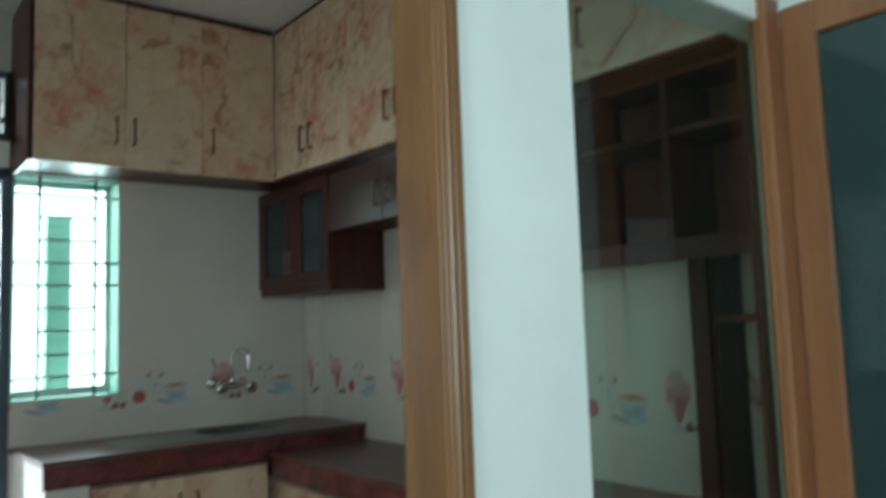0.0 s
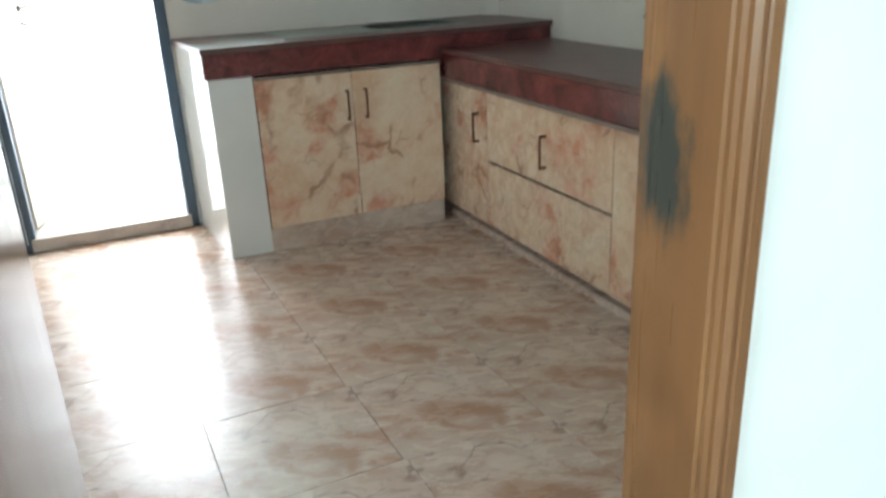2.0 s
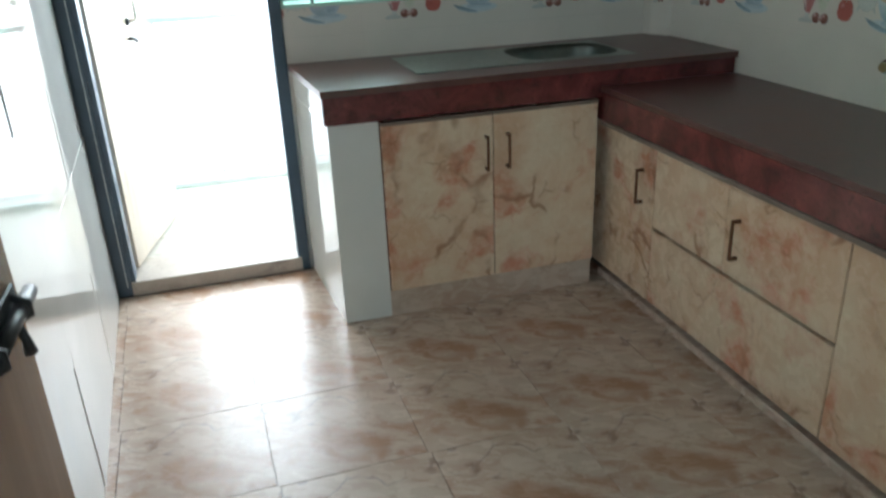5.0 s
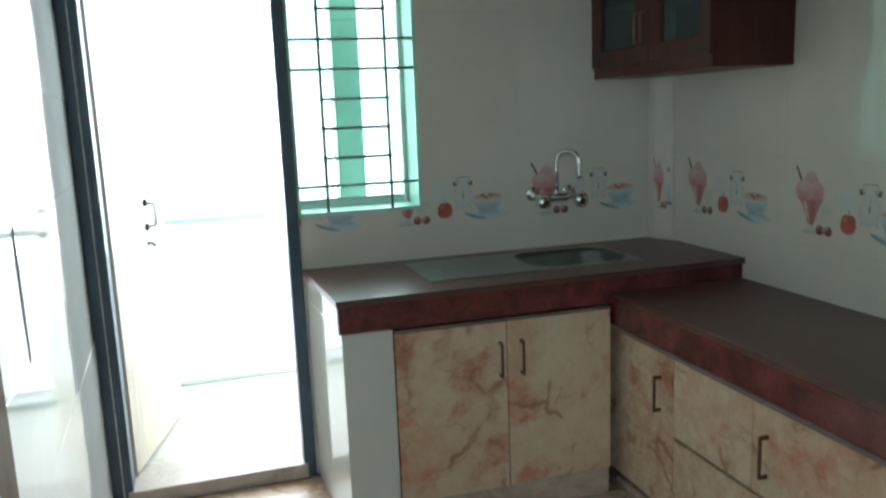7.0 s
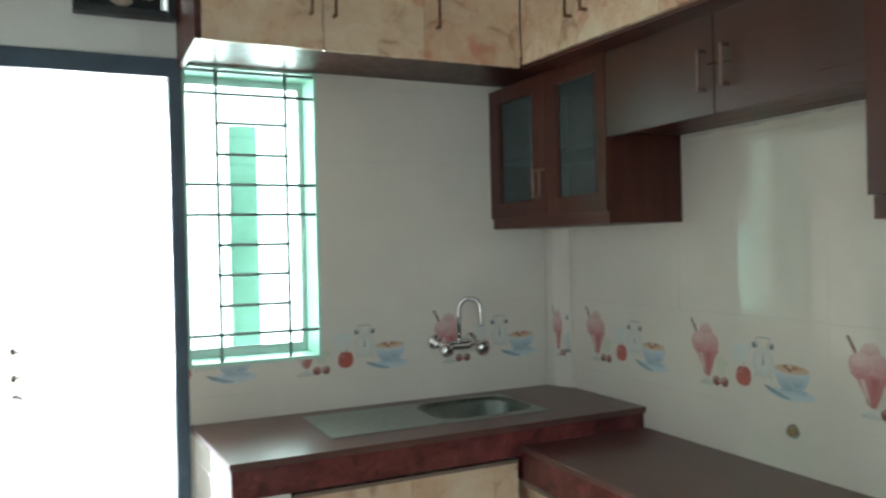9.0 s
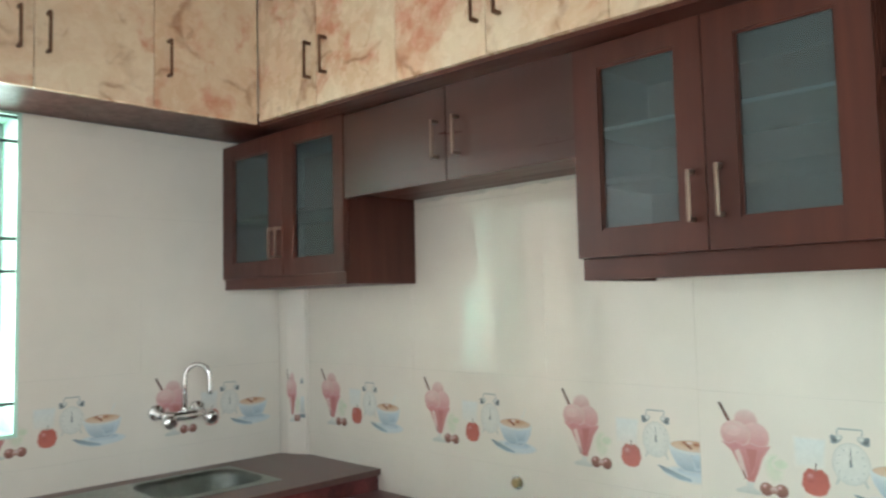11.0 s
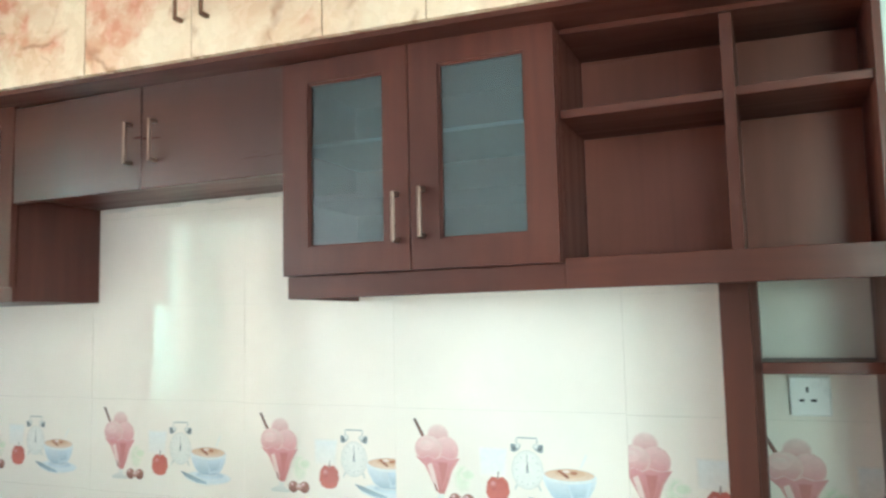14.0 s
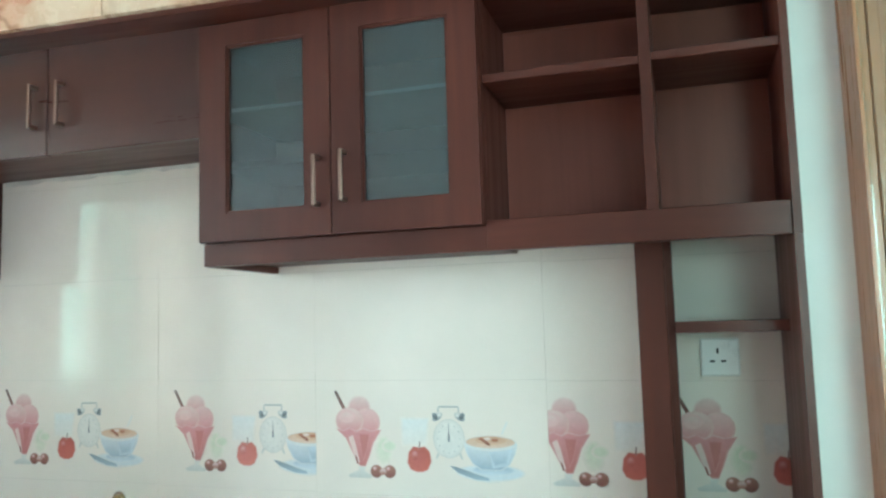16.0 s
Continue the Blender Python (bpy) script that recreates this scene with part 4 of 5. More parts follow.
part("shelf", box((-0.320, -2.7735, 1.884), (-0.0955, -2.4465, 1.902), 0.001), DARK_WOOD_LONG, open_shelf)
part("shelf", box((-0.320, -3.036, 1.888), (-0.0955, -2.7975, 1.906), 0.001), DARK_WOOD_LONG, open_shelf)
part("side", boxes(((-0.335, -3.052, 1.522), (-0.003, -3.0365, 2.075)), ((-0.330, -3.052, LOW_TOP), (-0.003, -3.0365, 1.522))), DARK_WOOD, open_shelf)
part("post", box((-0.182, -2.797, LOW_TOP), (-0.157, -2.737, 1.5655), 0.001), DARK_WOOD, open_shelf)
part("post_panel", box((-0.1565, -2.812, LOW_TOP), (-0.013, -2.792, 1.5655)), DARK_WOOD, open_shelf)
part("shelf", box((-0.180, -3.036, 1.338), (-0.009, -2.8125, 1.362), 0.001), DARK_WOOD_LONG, open_shelf)

# ---- small wall fittings ----
socket = thing("wall_socket", (-0.008, -2.897, 1.28), "white three-pin wall socket with a switch", "socket")
part("plate", box((-0.016, -2.946, 1.236), (-0.0085, -2.862, 1.322), 0.003), PLASTIC, socket)
part("switch", box((-0.020, -2.941, 1.290), (-0.0165, -2.924, 1.316), 0.001), PLASTIC, socket)
for y, z, w, h in ((-2.899, 1.293, 0.005, 0.012), (-2.887, 1.270, 0.011, 0.005), (-2.911, 1.270, 0.011, 0.005)):
    part("hole", box((-0.0175, y - w / 2, z - h / 2), (-0.0164, y + w / 2, z + h / 2)), DARK_HOLE, socket)

outlet = thing("pipe_outlet", (-0.02, -1.264, 0.902), "capped metal pipe outlet in the tiles", "pipe outlet")
part("flange", tube([(-0.008, -1.264, 0.902), (-0.012, -1.264, 0.902)], 0.022, 18), CHROME, outlet)
part("cap", tube([(-0.012, -1.264, 0.902), (-0.026, -1.264, 0.902), (-0.030, -1.264, 0.902)], [0.014, 0.014, 0.010], 12), BRASS, outlet)
tap = thing("sink_mixer_tap", (-0.51, -0.03, 1.07), "chrome wall mixer tap with a swan-neck spout", "tap")
part("body", tube([(-0.612, -0.060, 1.078), (-0.565, -0.062, 1.070), (-0.490, -0.062, 1.070), (-0.450, -0.060, 1.078)], [0.015, 0.019, 0.019, 0.015], 14), CHROME, tap)
for x in (-0.614, -0.448):
    part("inlet", tube([(x, -0.008, 1.085), (x, -0.016, 1.085), (x, -0.018, 1.083), (x, -0.060, 1.076)], [0.030, 0.028, 0.014, 0.014], 14), CHROME, tap)
    part("knob", tube([(x + 0.006, -0.072, 1.066), (x + 0.007, -0.084, 1.062), (x + 0.008, -0.094, 1.060), (x + 0.010, -0.114, 1.056), (x + 0.011, -0.124, 1.054)], [0.013, 0.022, 0.027, 0.026, 0.015], 16), CHROME, tap)
part("collar", tube([(-0.527, -0.062, 1.082), (-0.527, -0.062, 1.098), (-0.527, -0.062, 1.104)], [0.015, 0.014, 0.011], 14), CHROME, tap)
arc = [(-0.527, -0.062, 1.10), (-0.526, -0.062, 1.205)]
for k in range(1, 10):
    ang = math.pi * k / 10
    arc.append((-0.526 + 0.036 * (1 - math.cos(ang)), -0.062 - 0.030 * (1 - math.cos(ang)), 1.212 + 0.050 * math.sin(ang)))
arc += [(-0.454, -0.121, 1.205), (-0.453, -0.122, 1.165), (-0.453, -0.122, 1.148)]
part("spout", tube(arc, 0.0092, 12), CHROME, tap)

# ---- serving hatch and its open casement ----
hatch = thing("hatch_frame", (-0.78, -3.11, HATCH_LOW), "grey stone hatch sill with a teak frame", "hatch", "", "structure")
part("sill", box((HATCH_L, OUTER - 0.006, HATCH_LOW), (HATCH_R, INNER + 0.004, HATCH_LOW + 0.02), 0.003), STONE, hatch, "grey stone sill")
part("side_frame", box((-0.440, -3.159, HATCH_LOW + 0.02), (HATCH_R - 0.001, -3.140, HATCH_TOP), 0.001), TEAK, hatch)
part("side_frame", box((-0.440, -3.182, HATCH_LOW - 0.01), (-0.368, -3.1605, HATCH_TOP + 0.06), 0.003), TEAK, hatch)
part("pane", box((HATCH_L, -3.150, HATCH_LOW + 0.02), (-0.441, -3.146, HATCH_TOP)), HATCH_PANE, hatch, "smoked glass pane")
part("bottom_rail", box((HATCH_L, -3.157, HATCH_LOW + 0.0205), (-0.441, -3.1505, HATCH_LOW + 0.036), 0.001), DARK_WOOD, hatch)
casement = thing("casement", (-0.39, -3.42, 0.82), "teak-framed casement with dark glass standing open", "casement window")
CX0, CX1, CY0, CY1 = -0.375, -0.340, -3.184, -3.74
part("stile", box((CX0, CY0, 0.81), (CX1, CY0 - 0.085, 2.12), 0.004), TEAK, casement)
part("stile", box((CX0, CY1, 0.81), (CX1, CY1 + 0.085, 2.12), 0.004), TEAK, casement)
part("rail", box((CX0, CY0 - 0.085, 2.035), (CX1, CY1 + 0.085, 2.12), 0.004), TEAK, casement)
part("rail", box((CX0, CY0 - 0.085, 0.81), (CX1, CY1 + 0.085, 0.895), 0.004), TEAK, casement)
part("pane", box((CX0 + 0.014, CY0 - 0.085, 0.895), (CX0 + 0.019, CY1 + 0.085, 2.035)), CASEMENT_GLASS, casement, "dark tinted glass")

# ---- wall tiles with printed motifs ----


def tile_mesh(w, h, thick=0.006):
    bm = box((0, 0, 0), (w, h, thick), 0.0003)
    me = bpy.data.meshes.new("tile")
    bm.to_mesh(me)
    bm.free()
    return me


MESHES = {}


def lay_tile(wall, m, w, h, material):
    key = (round(w, 3), round(h, 3), material.name)
    if key not in MESHES:
        MESHES[key] = tile_mesh(w, h)
        MESHES[key].materials.append(material)
    ob = new("tile", MESHES[key])
    ob.parent = wall
    ob.matrix_basis = m
    return ob


GAP = 0.0003
ROWS = [0.08, 0.37, 0.66, 0.95, 1.24, 1.53, 1.82, 2.11]
BACK_M = Matrix(((1, 0, 0, 0), (0, 0, -1, 0), (0, 1, 0, 0), (0, 0, 0, 1)))     # tile's x to the east, y up, face to the south
EAST_M = Matrix(((0, 0, -1, 0), (-1, 0, 0, 0), (0, 1, 0, 0), (0, 0, 0, 1)))    # tile's x to the south, y up, face to the west
WEST_M = Matrix(((0, 0, 1, 0), (1, 0, 0, 0), (0, 1, 0, 0), (0, 0, 0, 1)))      # tile's x to the north, y up, face to the east

tilts = random.Random(11)


def tile_run(wall, turn, origin, starts, rows, material, skip=None, uneven=0.0):
    for s0, s1 in zip(starts, starts[1:]):
        for z0, z1 in zip(rows, rows[1:]):
            if skip and skip(s0, s1, z0, z1):
                continue
            lean = Matrix.Rotation(tilts.uniform(-uneven, uneven), 4, "X") @ Matrix.Rotation(tilts.uniform(-uneven, uneven), 4, "Y")
            lay_tile(wall, Matrix.Translation(origin) @ turn @ Matrix.Translation((s0 + GAP / 2, z0 + GAP / 2, 0.0005)) @ lean, s1 - s0 - GAP, z1 - z0 - GAP, material)


def blend(a, b, f):
    return tuple(p + (q - p) * f for p, q in zip(a, b))


def sheet():
    bm = bmesh.new()
    bm.verts.layers.float_color.new("ink")
    return bm


def dot(bm, x, y, z, colour):
    v = bm.verts.new((x, y, z))
    v[bm.verts.layers.float_color["ink"]] = (*colour, 1)
    return v


def shape(bm, pts, top, bottom, lift, ground=GLAZE, feather=0.003):
    """A printed patch: its ink runs from top to bottom, and a narrow soft border fades into the ground."""
    n = len(pts)
    cx, cy = sum(p[0] for p in pts) / n, sum(p[1] for p in pts) / n
    lo, hi = min(p[1] for p in pts), max(p[1] for p in pts)
    inner, outer = [], []
    for x, y in pts:
        c = blend(bottom, top, (y - lo) / max(hi - lo, 1e-6))
        far = max(math.hypot(x - cx, y - cy), 1e-6)
        k = feather / far
        inner.append(dot(bm, x - (x - cx) * k * 0.5, y - (y - cy) * k * 0.5, lift, c))
        outer.append(dot(bm, x + (x - cx) * k, y + (y - cy) * k, lift, ground))
    bm.faces.new(inner)
    for i in range(n):
        bm.faces.new((inner[i], outer[i], outer[(i + 1) % n], inner[(i + 1) % n]))


def oval(bm, cx, cy, rx, ry, top, bottom, lift, ground=GLAZE, feather=0.003, lean=0.0, low=-1.0, sides=16):
    pts = []
    for k in range(sides):
        a = math.tau * k / sides
        x, y = rx * math.cos(a), ry * max(low, math.sin(a))
        pts.append((cx + x * math.cos(lean) - y * math.sin(lean), cy + x * math.sin(lean) + y * math.cos(lean)))
    shape(bm, pts, top, bottom, lift, ground, feather)


def hoop(bm, cx, cy, rx, ry, width, colour, lift, a0=0.0, a1=math.tau, sides=18):
    for k in range(sides):
        u, v = a0 + (a1 - a0) * k / sides, a0 + (a1 - a0) * (k + 1) / sides
        bm.faces.new([dot(bm, cx + (rx - w) * math.cos(a), cy + (ry - w) * math.sin(a), lift, colour) for a, w in ((u, 0), (v, 0), (v, width), (u, width))])


def ice_cream():
    bm = sheet()
    shape(bm, [(0.046, 0.262), (0.053, 0.265), (0.080, 0.212), (0.072, 0.208)], BARK, BROWN, 0.0002, feather=0.0015)
    oval(bm, 0.112, 0.222, 0.026, 0.027, PINK_PALE, PINK, 0.00030, feather=0.005)
    oval(bm, 0.132, 0.184, 0.030, 0.032, PINK_TOP, PINK, 0.00036, blend(PINK, GLAZE, 0.45), 0.004)
    oval(bm, 0.086, 0.187, 0.033, 0.031, PINK_PALE, PINK, 0.00042, blend(PINK, GLAZE, 0.45), 0.004)
    oval(bm, 0.080, 0.198, 0.015, 0.010, PINK_PALE, PINK_TOP, 0.00048, PINK_TOP, 0.007)
    shape(bm, [(0.052, 0.166), (0.070, 0.160), (0.086, 0.167), (0.104, 0.158), (0.120, 0.166), (0.140, 0.160), (0.166, 0.164), (0.146, 0.132), (0.136, 0.100), (0.126, 0.074), (0.112, 0.074), (0.098, 0.100), (0.078, 0.142)], PINK, PINK_DEEP, 0.00054, blend(PINK, GLAZE, 0.5), 0.003)
    shape(bm, [(0.112, 0.152), (0.136, 0.152), (0.128, 0.110), (0.120, 0.088)], PINK_DEEP, PINK_DEEP, 0.00060, PINK, 0.004)
    shape(bm, [(0.083, 0.144), (0.094, 0.150), (0.101, 0.128), (0.111, 0.084), (0.106, 0.078), (0.095, 0.106)], PINK_PALE, PINK_PALE, 0.00066, PINK, 0.002)
    shape(bm, [(0.104, 0.079), (0.108, 0.079), (0.104, 0.094), (0.099, 0.100)], BROWN, BROWN, 0.00070, PINK_DEEP, 0.001)
    shape(bm, [(0.108, 0.074), (0.126, 0.074), (0.122, 0.060), (0.144, 0.048), (0.138, 0.043), (0.088, 0.043), (0.082, 0.049), (0.110, 0.060)], PALE, RIM, 0.0003, feather=0.004)
    oval(bm, 0.174, 0.112, 0.016, 0.030, LEAF, blend(LEAF, GLAZE, 0.4), 0.0002, feather=0.010)
    oval(bm, 0.188, 0.124, 0.014, 0.010, LEAF, LEAF, 0.00026, feather=0.006)
    oval(bm, 0.154, 0.060, 0.015, 0.016, CHERRY, CHERRY_DARK, 0.00074, feather=0.002)
    oval(bm, 0.188, 0.060, 0.015, 0.016, CHERRY, CHERRY_DARK, 0.00080, feather=0.002)
    oval(bm, 0.171, 0.060, 0.008, 0.007, PINK_PALE, CHERRY, 0.00086, CHERRY, 0.002)
    oval(bm, 0.150, 0.067, 0.004, 0.004, PINK_PALE, PINK, 0.00090, CHERRY, 0.002, sides=8)
    oval(bm, 0.184, 0.067, 0.004, 0.004, PINK_PALE, PINK, 0.00092, CHERRY, 0.002, sides=8)
    return bm


def apple():
    bm = sheet()
    shape(bm, [(0.250, 0.084), (0.254, 0.110), (0.266, 0.124), (0.281, 0.121), (0.296, 0.124), (0.309, 0.112), (0.313, 0.088), (0.304, 0.068), (0.290, 0.062), (0.273, 0.062), (0.258, 0.068)], RED, (0.54, 0.16, 0.13), 0.0004, feather=0.0025)
    oval(bm, 0.270, 0.103, 0.006, 0.008, PINK, RED, 0.00046, RED, 0.005, sides=10)
    shape(bm, [(0.2805, 0.119), (0.2835, 0.119), (0.2850, 0.137), (0.2825, 0.137)], BARK, BROWN, 0.0005, feather=0.001)
    shape(bm, [(0.240, 0.130), (0.300, 0.130), (0.306, 0.192), (0.238, 0.192)], NAPKIN, blend(NAPKIN, GLAZE, 0.5), 0.00004, feather=0.010)
    return bm


def clock():
    bm = sheet()
    oval(bm, 0.358, 0.145, 0.038, 0.045, DIAL, PALE, 0.0001, RIM, 0.003, sides=22)
    hoop(bm, 0.358, 0.145, 0.042, 0.049, 0.002, blend(RIM, GLAZE, 0.35), 0.00016)
    hoop(bm, 0.358, 0.145, 0.035, 0.042, 0.0012, blend(RIM, GLAZE, 0.3), 0.0002)
    shape(bm, [(0.333, 0.226), (0.384, 0.226), (0.386, 0.222), (0.331, 0.222)], RIM, SLATE, 0.0002, feather=0.001)
    for side in (-1, 1):
        x = 0.358 + side * 0.027
        shape(bm, [(x - 0.002, 0.198), (x + 0.002, 0.198), (x + 0.002, 0.223), (x - 0.002, 0.223)], RIM, SLATE, 0.0002, feather=0.001)
        oval(bm, 0.358 + side * 0.029, 0.199, 0.015, 0.008, RIM, SLATE, 0.0003, feather=0.002, lean=-side * 0.6, sides=12)
        oval(bm, 0.358 + side * 0.035, 0.200, 0.005, 0.008, SLATE, INK, 0.00036, SLATE, 0.002, lean=-side * 0.6, sides=10)
        oval(bm, 0.358 + side * 0.024, 0.203, 0.004, 0.003, PALE, PALE, 0.0004, RIM, 0.002, lean=-side * 0.6, sides=8)
        shape(bm, [(0.358 + side * 0.024, 0.108), (0.358 + side * 0.030, 0.112), (0.358 + side * 0.036, 0.096), (0.358 + side * 0.032, 0.094)][::side], RIM, RIM, 0.0002, feather=0.001)
    shape(bm, [(0.3565, 0.146), (0.3595, 0.146), (0.3588, 0.181), (0.3576, 0.181)], SLATE, INK, 0.0004, DIAL, 0.001)
    shape(bm, [(0.3550, 0.138), (0.3610, 0.138), (0.3597, 0.156), (0.3563, 0.156)], INK, SLATE, 0.0005, DIAL, 0.001)
    for k in range(12):
        a = math.tau * k / 12
        oval(bm, 0.358 + 0.029 * math.cos(a), 0.145 + 0.035 * math.sin(a), 0.0014, 0.0018, RIM, SLATE, 0.0003, DIAL, 0.0008, sides=6)
    return bm


def cup():
    bm = sheet()
    oval(bm, 0.468, 0.064, 0.082, 0.018, SAUCER, blend(BLUE, SAUCER, 0.5), 0.0001, feather=0.009, sides=20)
    oval(bm, 0.476, 0.070, 0.050, 0.010, BLUE_DEEP, BLUE, 0.00016, SAUCER, 0.008, sides=16)
    shape(bm, [(0.366, 0.078), (0.378, 0.077), (0.420, 0.064), (0.462, 0.052), (0.466, 0.045), (0.430, 0.047), (0.386, 0.062)], SLATE, BLUE_DEEP, 0.0006, SAUCER, 0.002)
    shape(bm, [(0.404, 0.132), (0.536, 0.132), (0.530, 0.110), (0.516, 0.086), (0.496, 0.072), (0.446, 0.072), (0.426, 0.086), (0.411, 0.110)], SAUCER, BLUE_DEEP, 0.0003, blend(SAUCER, GLAZE, 0.3), 0.003)
    shape(bm, [(0.470, 0.120), (0.520, 0.120), (0.508, 0.088), (0.480, 0.082)], BLUE, BLUE_DEEP, 0.00034, BLUE, 0.008)
    oval(bm, 0.470, 0.134, 0.067, 0.016, SAUCER, SAUCER, 0.0004, feather=0.002, sides=20)
    oval(bm, 0.470, 0.138, 0.062, 0.014, OCHRE, blend(OCHRE, GLAZE, 0.35), 0.0005, SAUCER, 0.003, sides=20)
    oval(bm, 0.472, 0.142, 0.036, 0.008, blend(OCHRE, OCHRE_DARK, 0.35), OCHRE, 0.00055, OCHRE, 0.004, sides=14)
    shape(bm, [(0.440, 0.146), (0.448, 0.150), (0.470, 0.134), (0.466, 0.129)], OCHRE_DARK, BROWN, 0.0006, OCHRE, 0.002)
    oval(bm, 0.482, 0.143, 0.009, 0.004, OCHRE_DARK, OCHRE_DARK, 0.00065, OCHRE, 0.003, sides=10)
    oval(bm, 0.463, 0.146, 0.008, 0.003, GLAZE, PINK_PALE, 0.0007, OCHRE, 0.002, sides=8)
    shape(bm, [(0.498, 0.158), (0.502, 0.158), (0.516, 0.186), (0.512, 0.188)], NAPKIN, NAPKIN, 0.0002, feather=0.003)
    return bm


def print_motifs(wall, turn, origin, start, end, shift=0.0, top=None):
    """Lays the printed pictures of one tile that lie between its two edges."""
    for name, make, place, wide in (("ice_cream_print", ice_cream, 0.004, 1.08), ("apple_print", apple, 0.006, 1.0), ("clock_print", clock, 0.009, 1.0), ("cup_print", cup, 0.003, 1.0)):
        bm = make()
        bm.transform(Matrix.Translation((place, 0, 0)) @ Matrix.Diagonal((wide, 1, 1, 1)))
        x0, x1 = start + GAP, end - GAP
        m = Matrix.Translation(origin) @ turn @ Matrix.Translation((start + shift, 0.95, 0.0072))
        width0, width1 = x0 - start - shift, x1 - start - shift
        for cut, n in ((width0, -1), (width1, 1)):
            geom = bm.verts[:] + bm.edges[:] + bm.faces[:]
            bmesh.ops.bisect_plane(bm, geom=geom, plane_co=(cut, 0, 0), plane_no=(n, 0, 0), clear_outer=True)
        if top:
            bmesh.ops.bisect_plane(bm, geom=bm.verts[:] + bm.edges[:] + bm.faces[:], plane_co=(0, top - 0.95, 0), plane_no=(0, 1, 0), clear_outer=True)
        if not bm.faces:
            bm.free()
            continue
        ob = part(name, bm, PRINT, wall)
        ob.matrix_basis = m


# east wall: starts counted southwards from the corner
EAST = [0.131, 0.168, 0.785, 1.390, 1.885, 2.503, 2.765, 3.076]
def sink_of(s0):
    """The tile courses sink a little towards the south, as the cabinets above them do."""
    return Vector((0, 0, -0.0065 * max(0.0, s0 - 0.5)))


for s0, s1 in zip(EAST, EAST[1:]):
    tile_run(wall_east, EAST_M, sink_of(s0), (s0, s1), ROWS[:5], TILE, lambda a, b, z0, z1: z1 < 0.7)
    tile_run(wall_east, EAST_M, sink_of(s0), (s0, s1), ROWS[4:], TILE, None, 0.0025)
for s0, s1, sh in ((0.168, 0.785, 0), (0.785, 1.390, 0), (1.390, 1.885, 0), (1.885, 2.503, 0), (2.503, 2.765, -0.085), (2.765, 3.076, -0.020)):
    print_motifs(wall_east, EAST_M, sink_of(s0), s0, s1, sh)
# the column's own cut-off prints
bm = ice_cream()
u = Vector((0.035, -0.078, 0)).normalized()
out = Vector((u.y, -u.x, 0))
o = Vector((-0.055, -0.05, 0.945)) + out * 0.0012
facet = Matrix(((u.x, 0, out.x, o.x), (u.y, 0, out.y, o.y), (0, 1, 0, o.z), (0, 0, 0, 1)))
ob = part("ice_cream_print", bm, PRINT, column)
ob.matrix_basis = facet @ Matrix.Translation((-0.026, 0, 0)) @ Matrix.Diagonal((0.42, 1, 1, 1))
bm = sheet()
shape(bm, [(0.058, 0.062), (0.084, 0.062), (0.084, 0.076), (0.058, 0.076)], SLATE, SLATE, 0.0002)
shape(bm, [(0.060, 0.078), (0.082, 0.078), (0.079, 0.148), (0.063, 0.148)], SAUCER, RIM, 0.0001, feather=0.004)
shape(bm, [(0.062, 0.205), (0.076, 0.205), (0.075, 0.226), (0.064, 0.226)], RIM, SLATE, 0.0002)
ob = part("jar_print", bm, PRINT, column)
ob.matrix_basis = facet
# back wall: starts counted eastwards
BACK = [-1.586, -1.285, -0.672, -0.066]


def behind_window(s0, s1, z0, z1):
    return z1 < 0.7 or (s0 < WIN_R and z0 > 0.9)


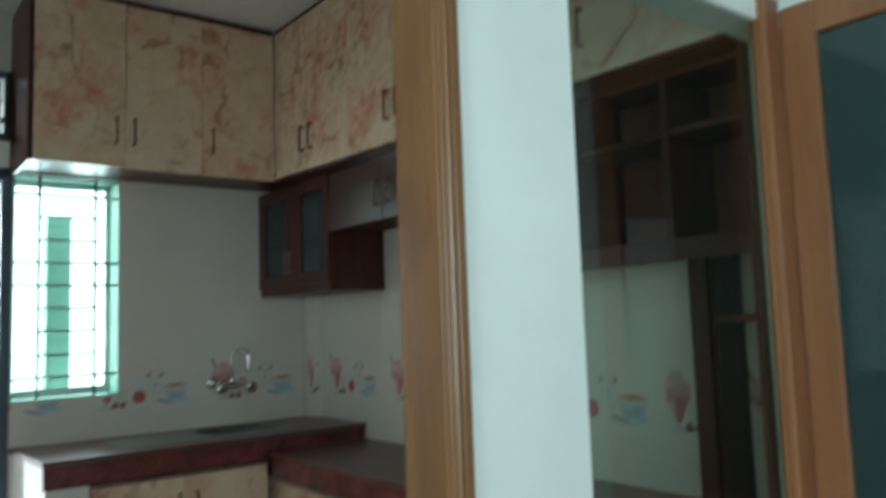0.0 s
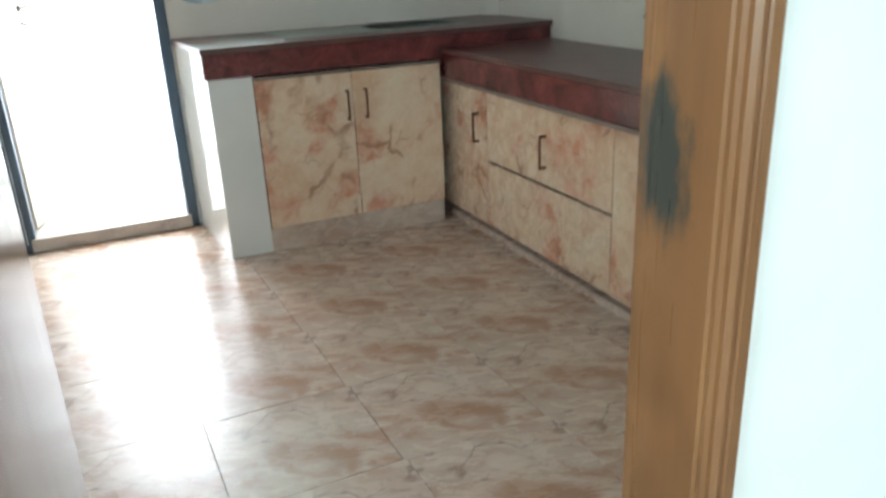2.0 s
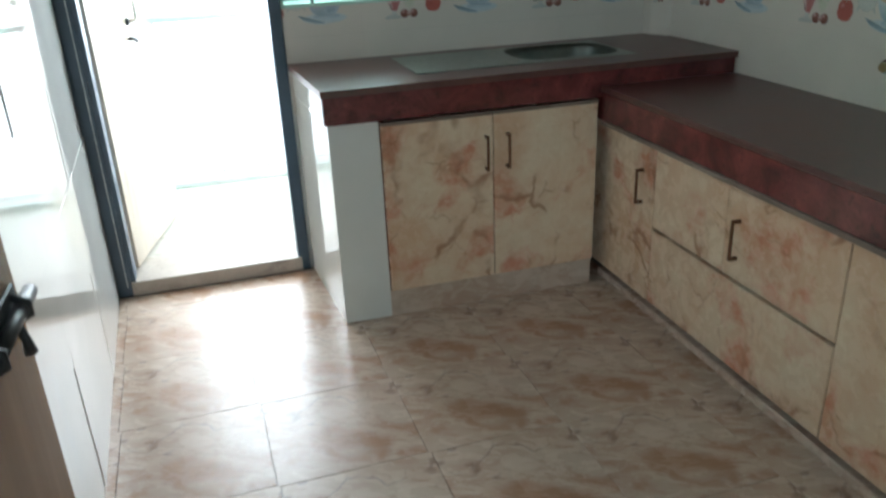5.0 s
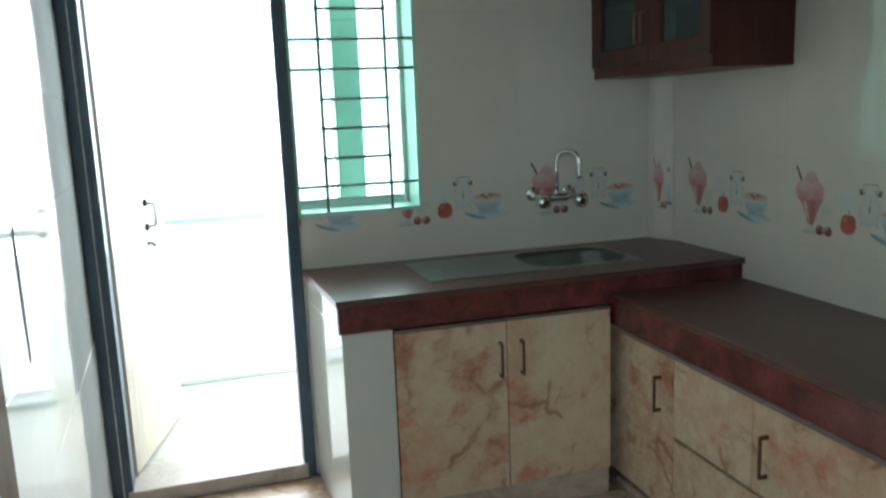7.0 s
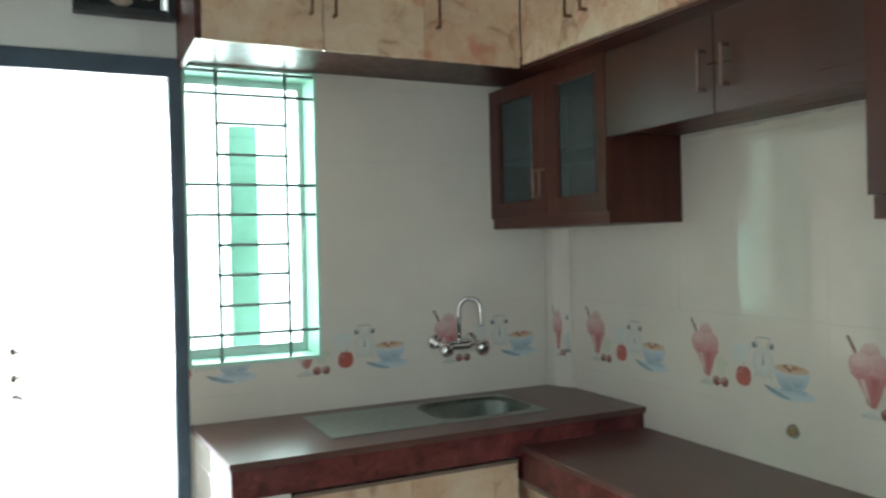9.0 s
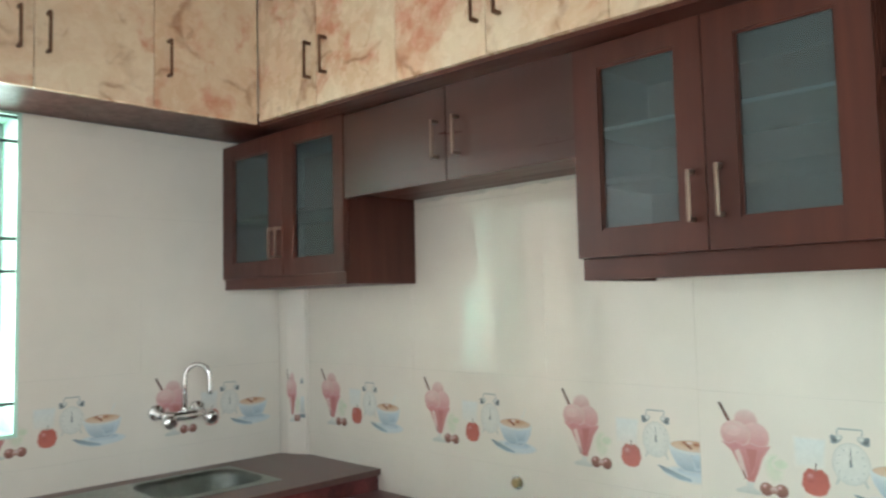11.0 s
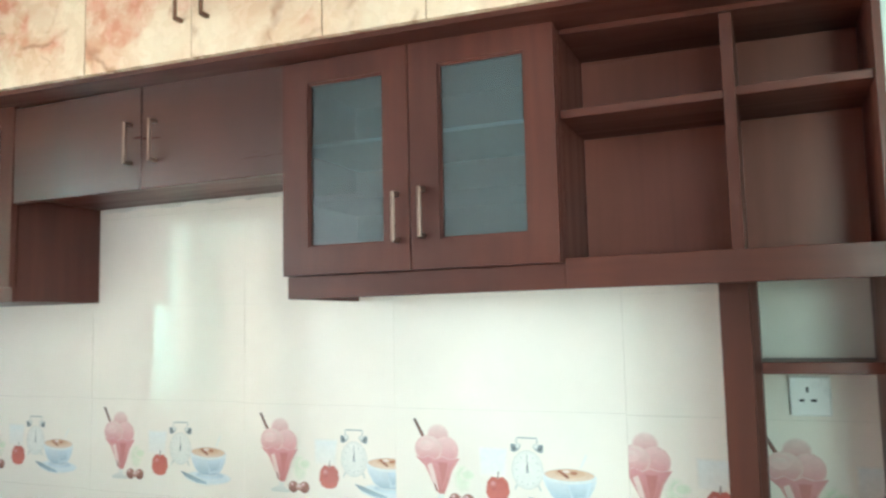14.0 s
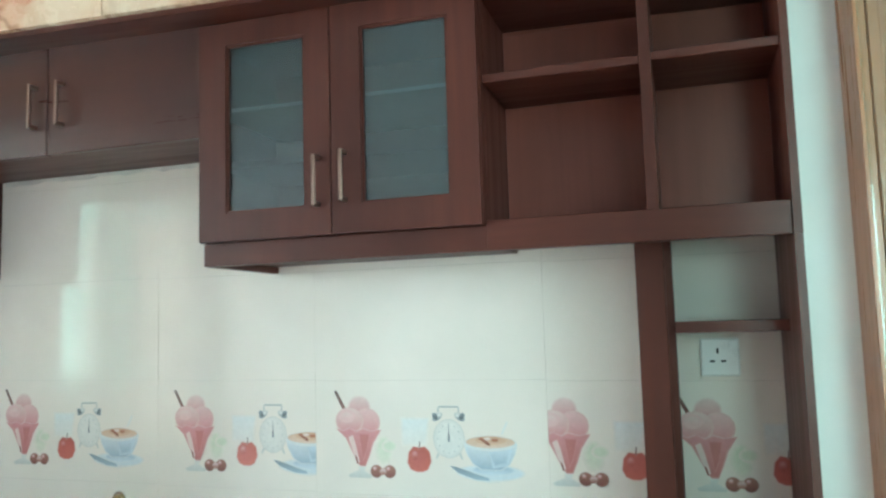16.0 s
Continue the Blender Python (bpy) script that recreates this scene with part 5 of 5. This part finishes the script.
tile_run(wall_north, BACK_M, (0, 0, 0), BACK, ROWS + [2.158], TILE, behind_window)
for x0, x1, z0, z1 in ((-1.586, -1.285, 0.95, WIN_LOW), (-1.285, WIN_R, 0.95, WIN_LOW)):
    lay_tile(wall_north, BACK_M @ Matrix.Translation((x0 + GAP / 2, z0 + GAP / 2, 0.0005)), x1 - x0 - GAP, z1 - z0 - GAP, TILE)
for z0, z1 in zip(ROWS[3:], ROWS[4:] + [2.158]):
    lay_tile(wall_north, BACK_M @ Matrix.Translation((WIN_R + GAP / 2, z0 + GAP / 2, 0.0005)), -0.672 - WIN_R - GAP, z1 - z0 - GAP, TILE)
print_motifs(wall_north, BACK_M, (0, 0, 0), -0.672, -0.066)
print_motifs(wall_north, BACK_M, (0, 0, 0), WIN_R, -0.672, -1.285 - WIN_R)
print_motifs(wall_north, BACK_M, (0, 0, 0), -1.285, WIN_R, 0.0, WIN_LOW - 0.002)
print_motifs(wall_north, BACK_M, (0, 0, 0), -1.586, -1.285, -0.312, WIN_LOW - 0.002)
# west wall
WEST = [-3.05 + 0.61 * k for k in range(5)] + [-0.005]
tile_run(wall_west, Matrix.Rotation(math.atan(SKEW), 4, "Z") @ WEST_M, (LEFT, 0, 0), WEST, [0.0] + ROWS[1:], WHITE_TILE, None, 0.004)

# ---- floor tiles ----
SHEAR = Matrix(((1, -0.042, 0, 0), (0, 1, 0, 0), (0, 0, 1, 0), (0, 0, 0, 1)))
for x in range(14):                              # the hall beyond the doorway
    for k in range(8):
        x0, y0 = -4.693 + 0.404 * x, -3.383 - 0.401 * k
        lay_tile(floor, SHEAR @ Matrix.Translation((x0 - 0.042 * 1.4 + 0.001, y0 - 0.4 + 0.001, -0.006)), 0.402, 0.399, FLOOR_MARBLE)
fx = [-2.40, -2.269, -1.865, -1.455, -1.052, -0.648, -0.42]
for x0, x1 in zip(fx, fx[1:]):
    for k in range(9):
        y1 = -0.17 - 0.401 * (k - 1) if k else -0.03
        y0 = -0.17 - 0.401 * k
        lay_tile(floor, SHEAR @ Matrix.Translation((x0 - 0.042 * 1.4 + 0.001, y0 + 0.001, -0.006)), x1 - x0 - 0.002, y1 - y0 - 0.002, FLOOR_MARBLE)
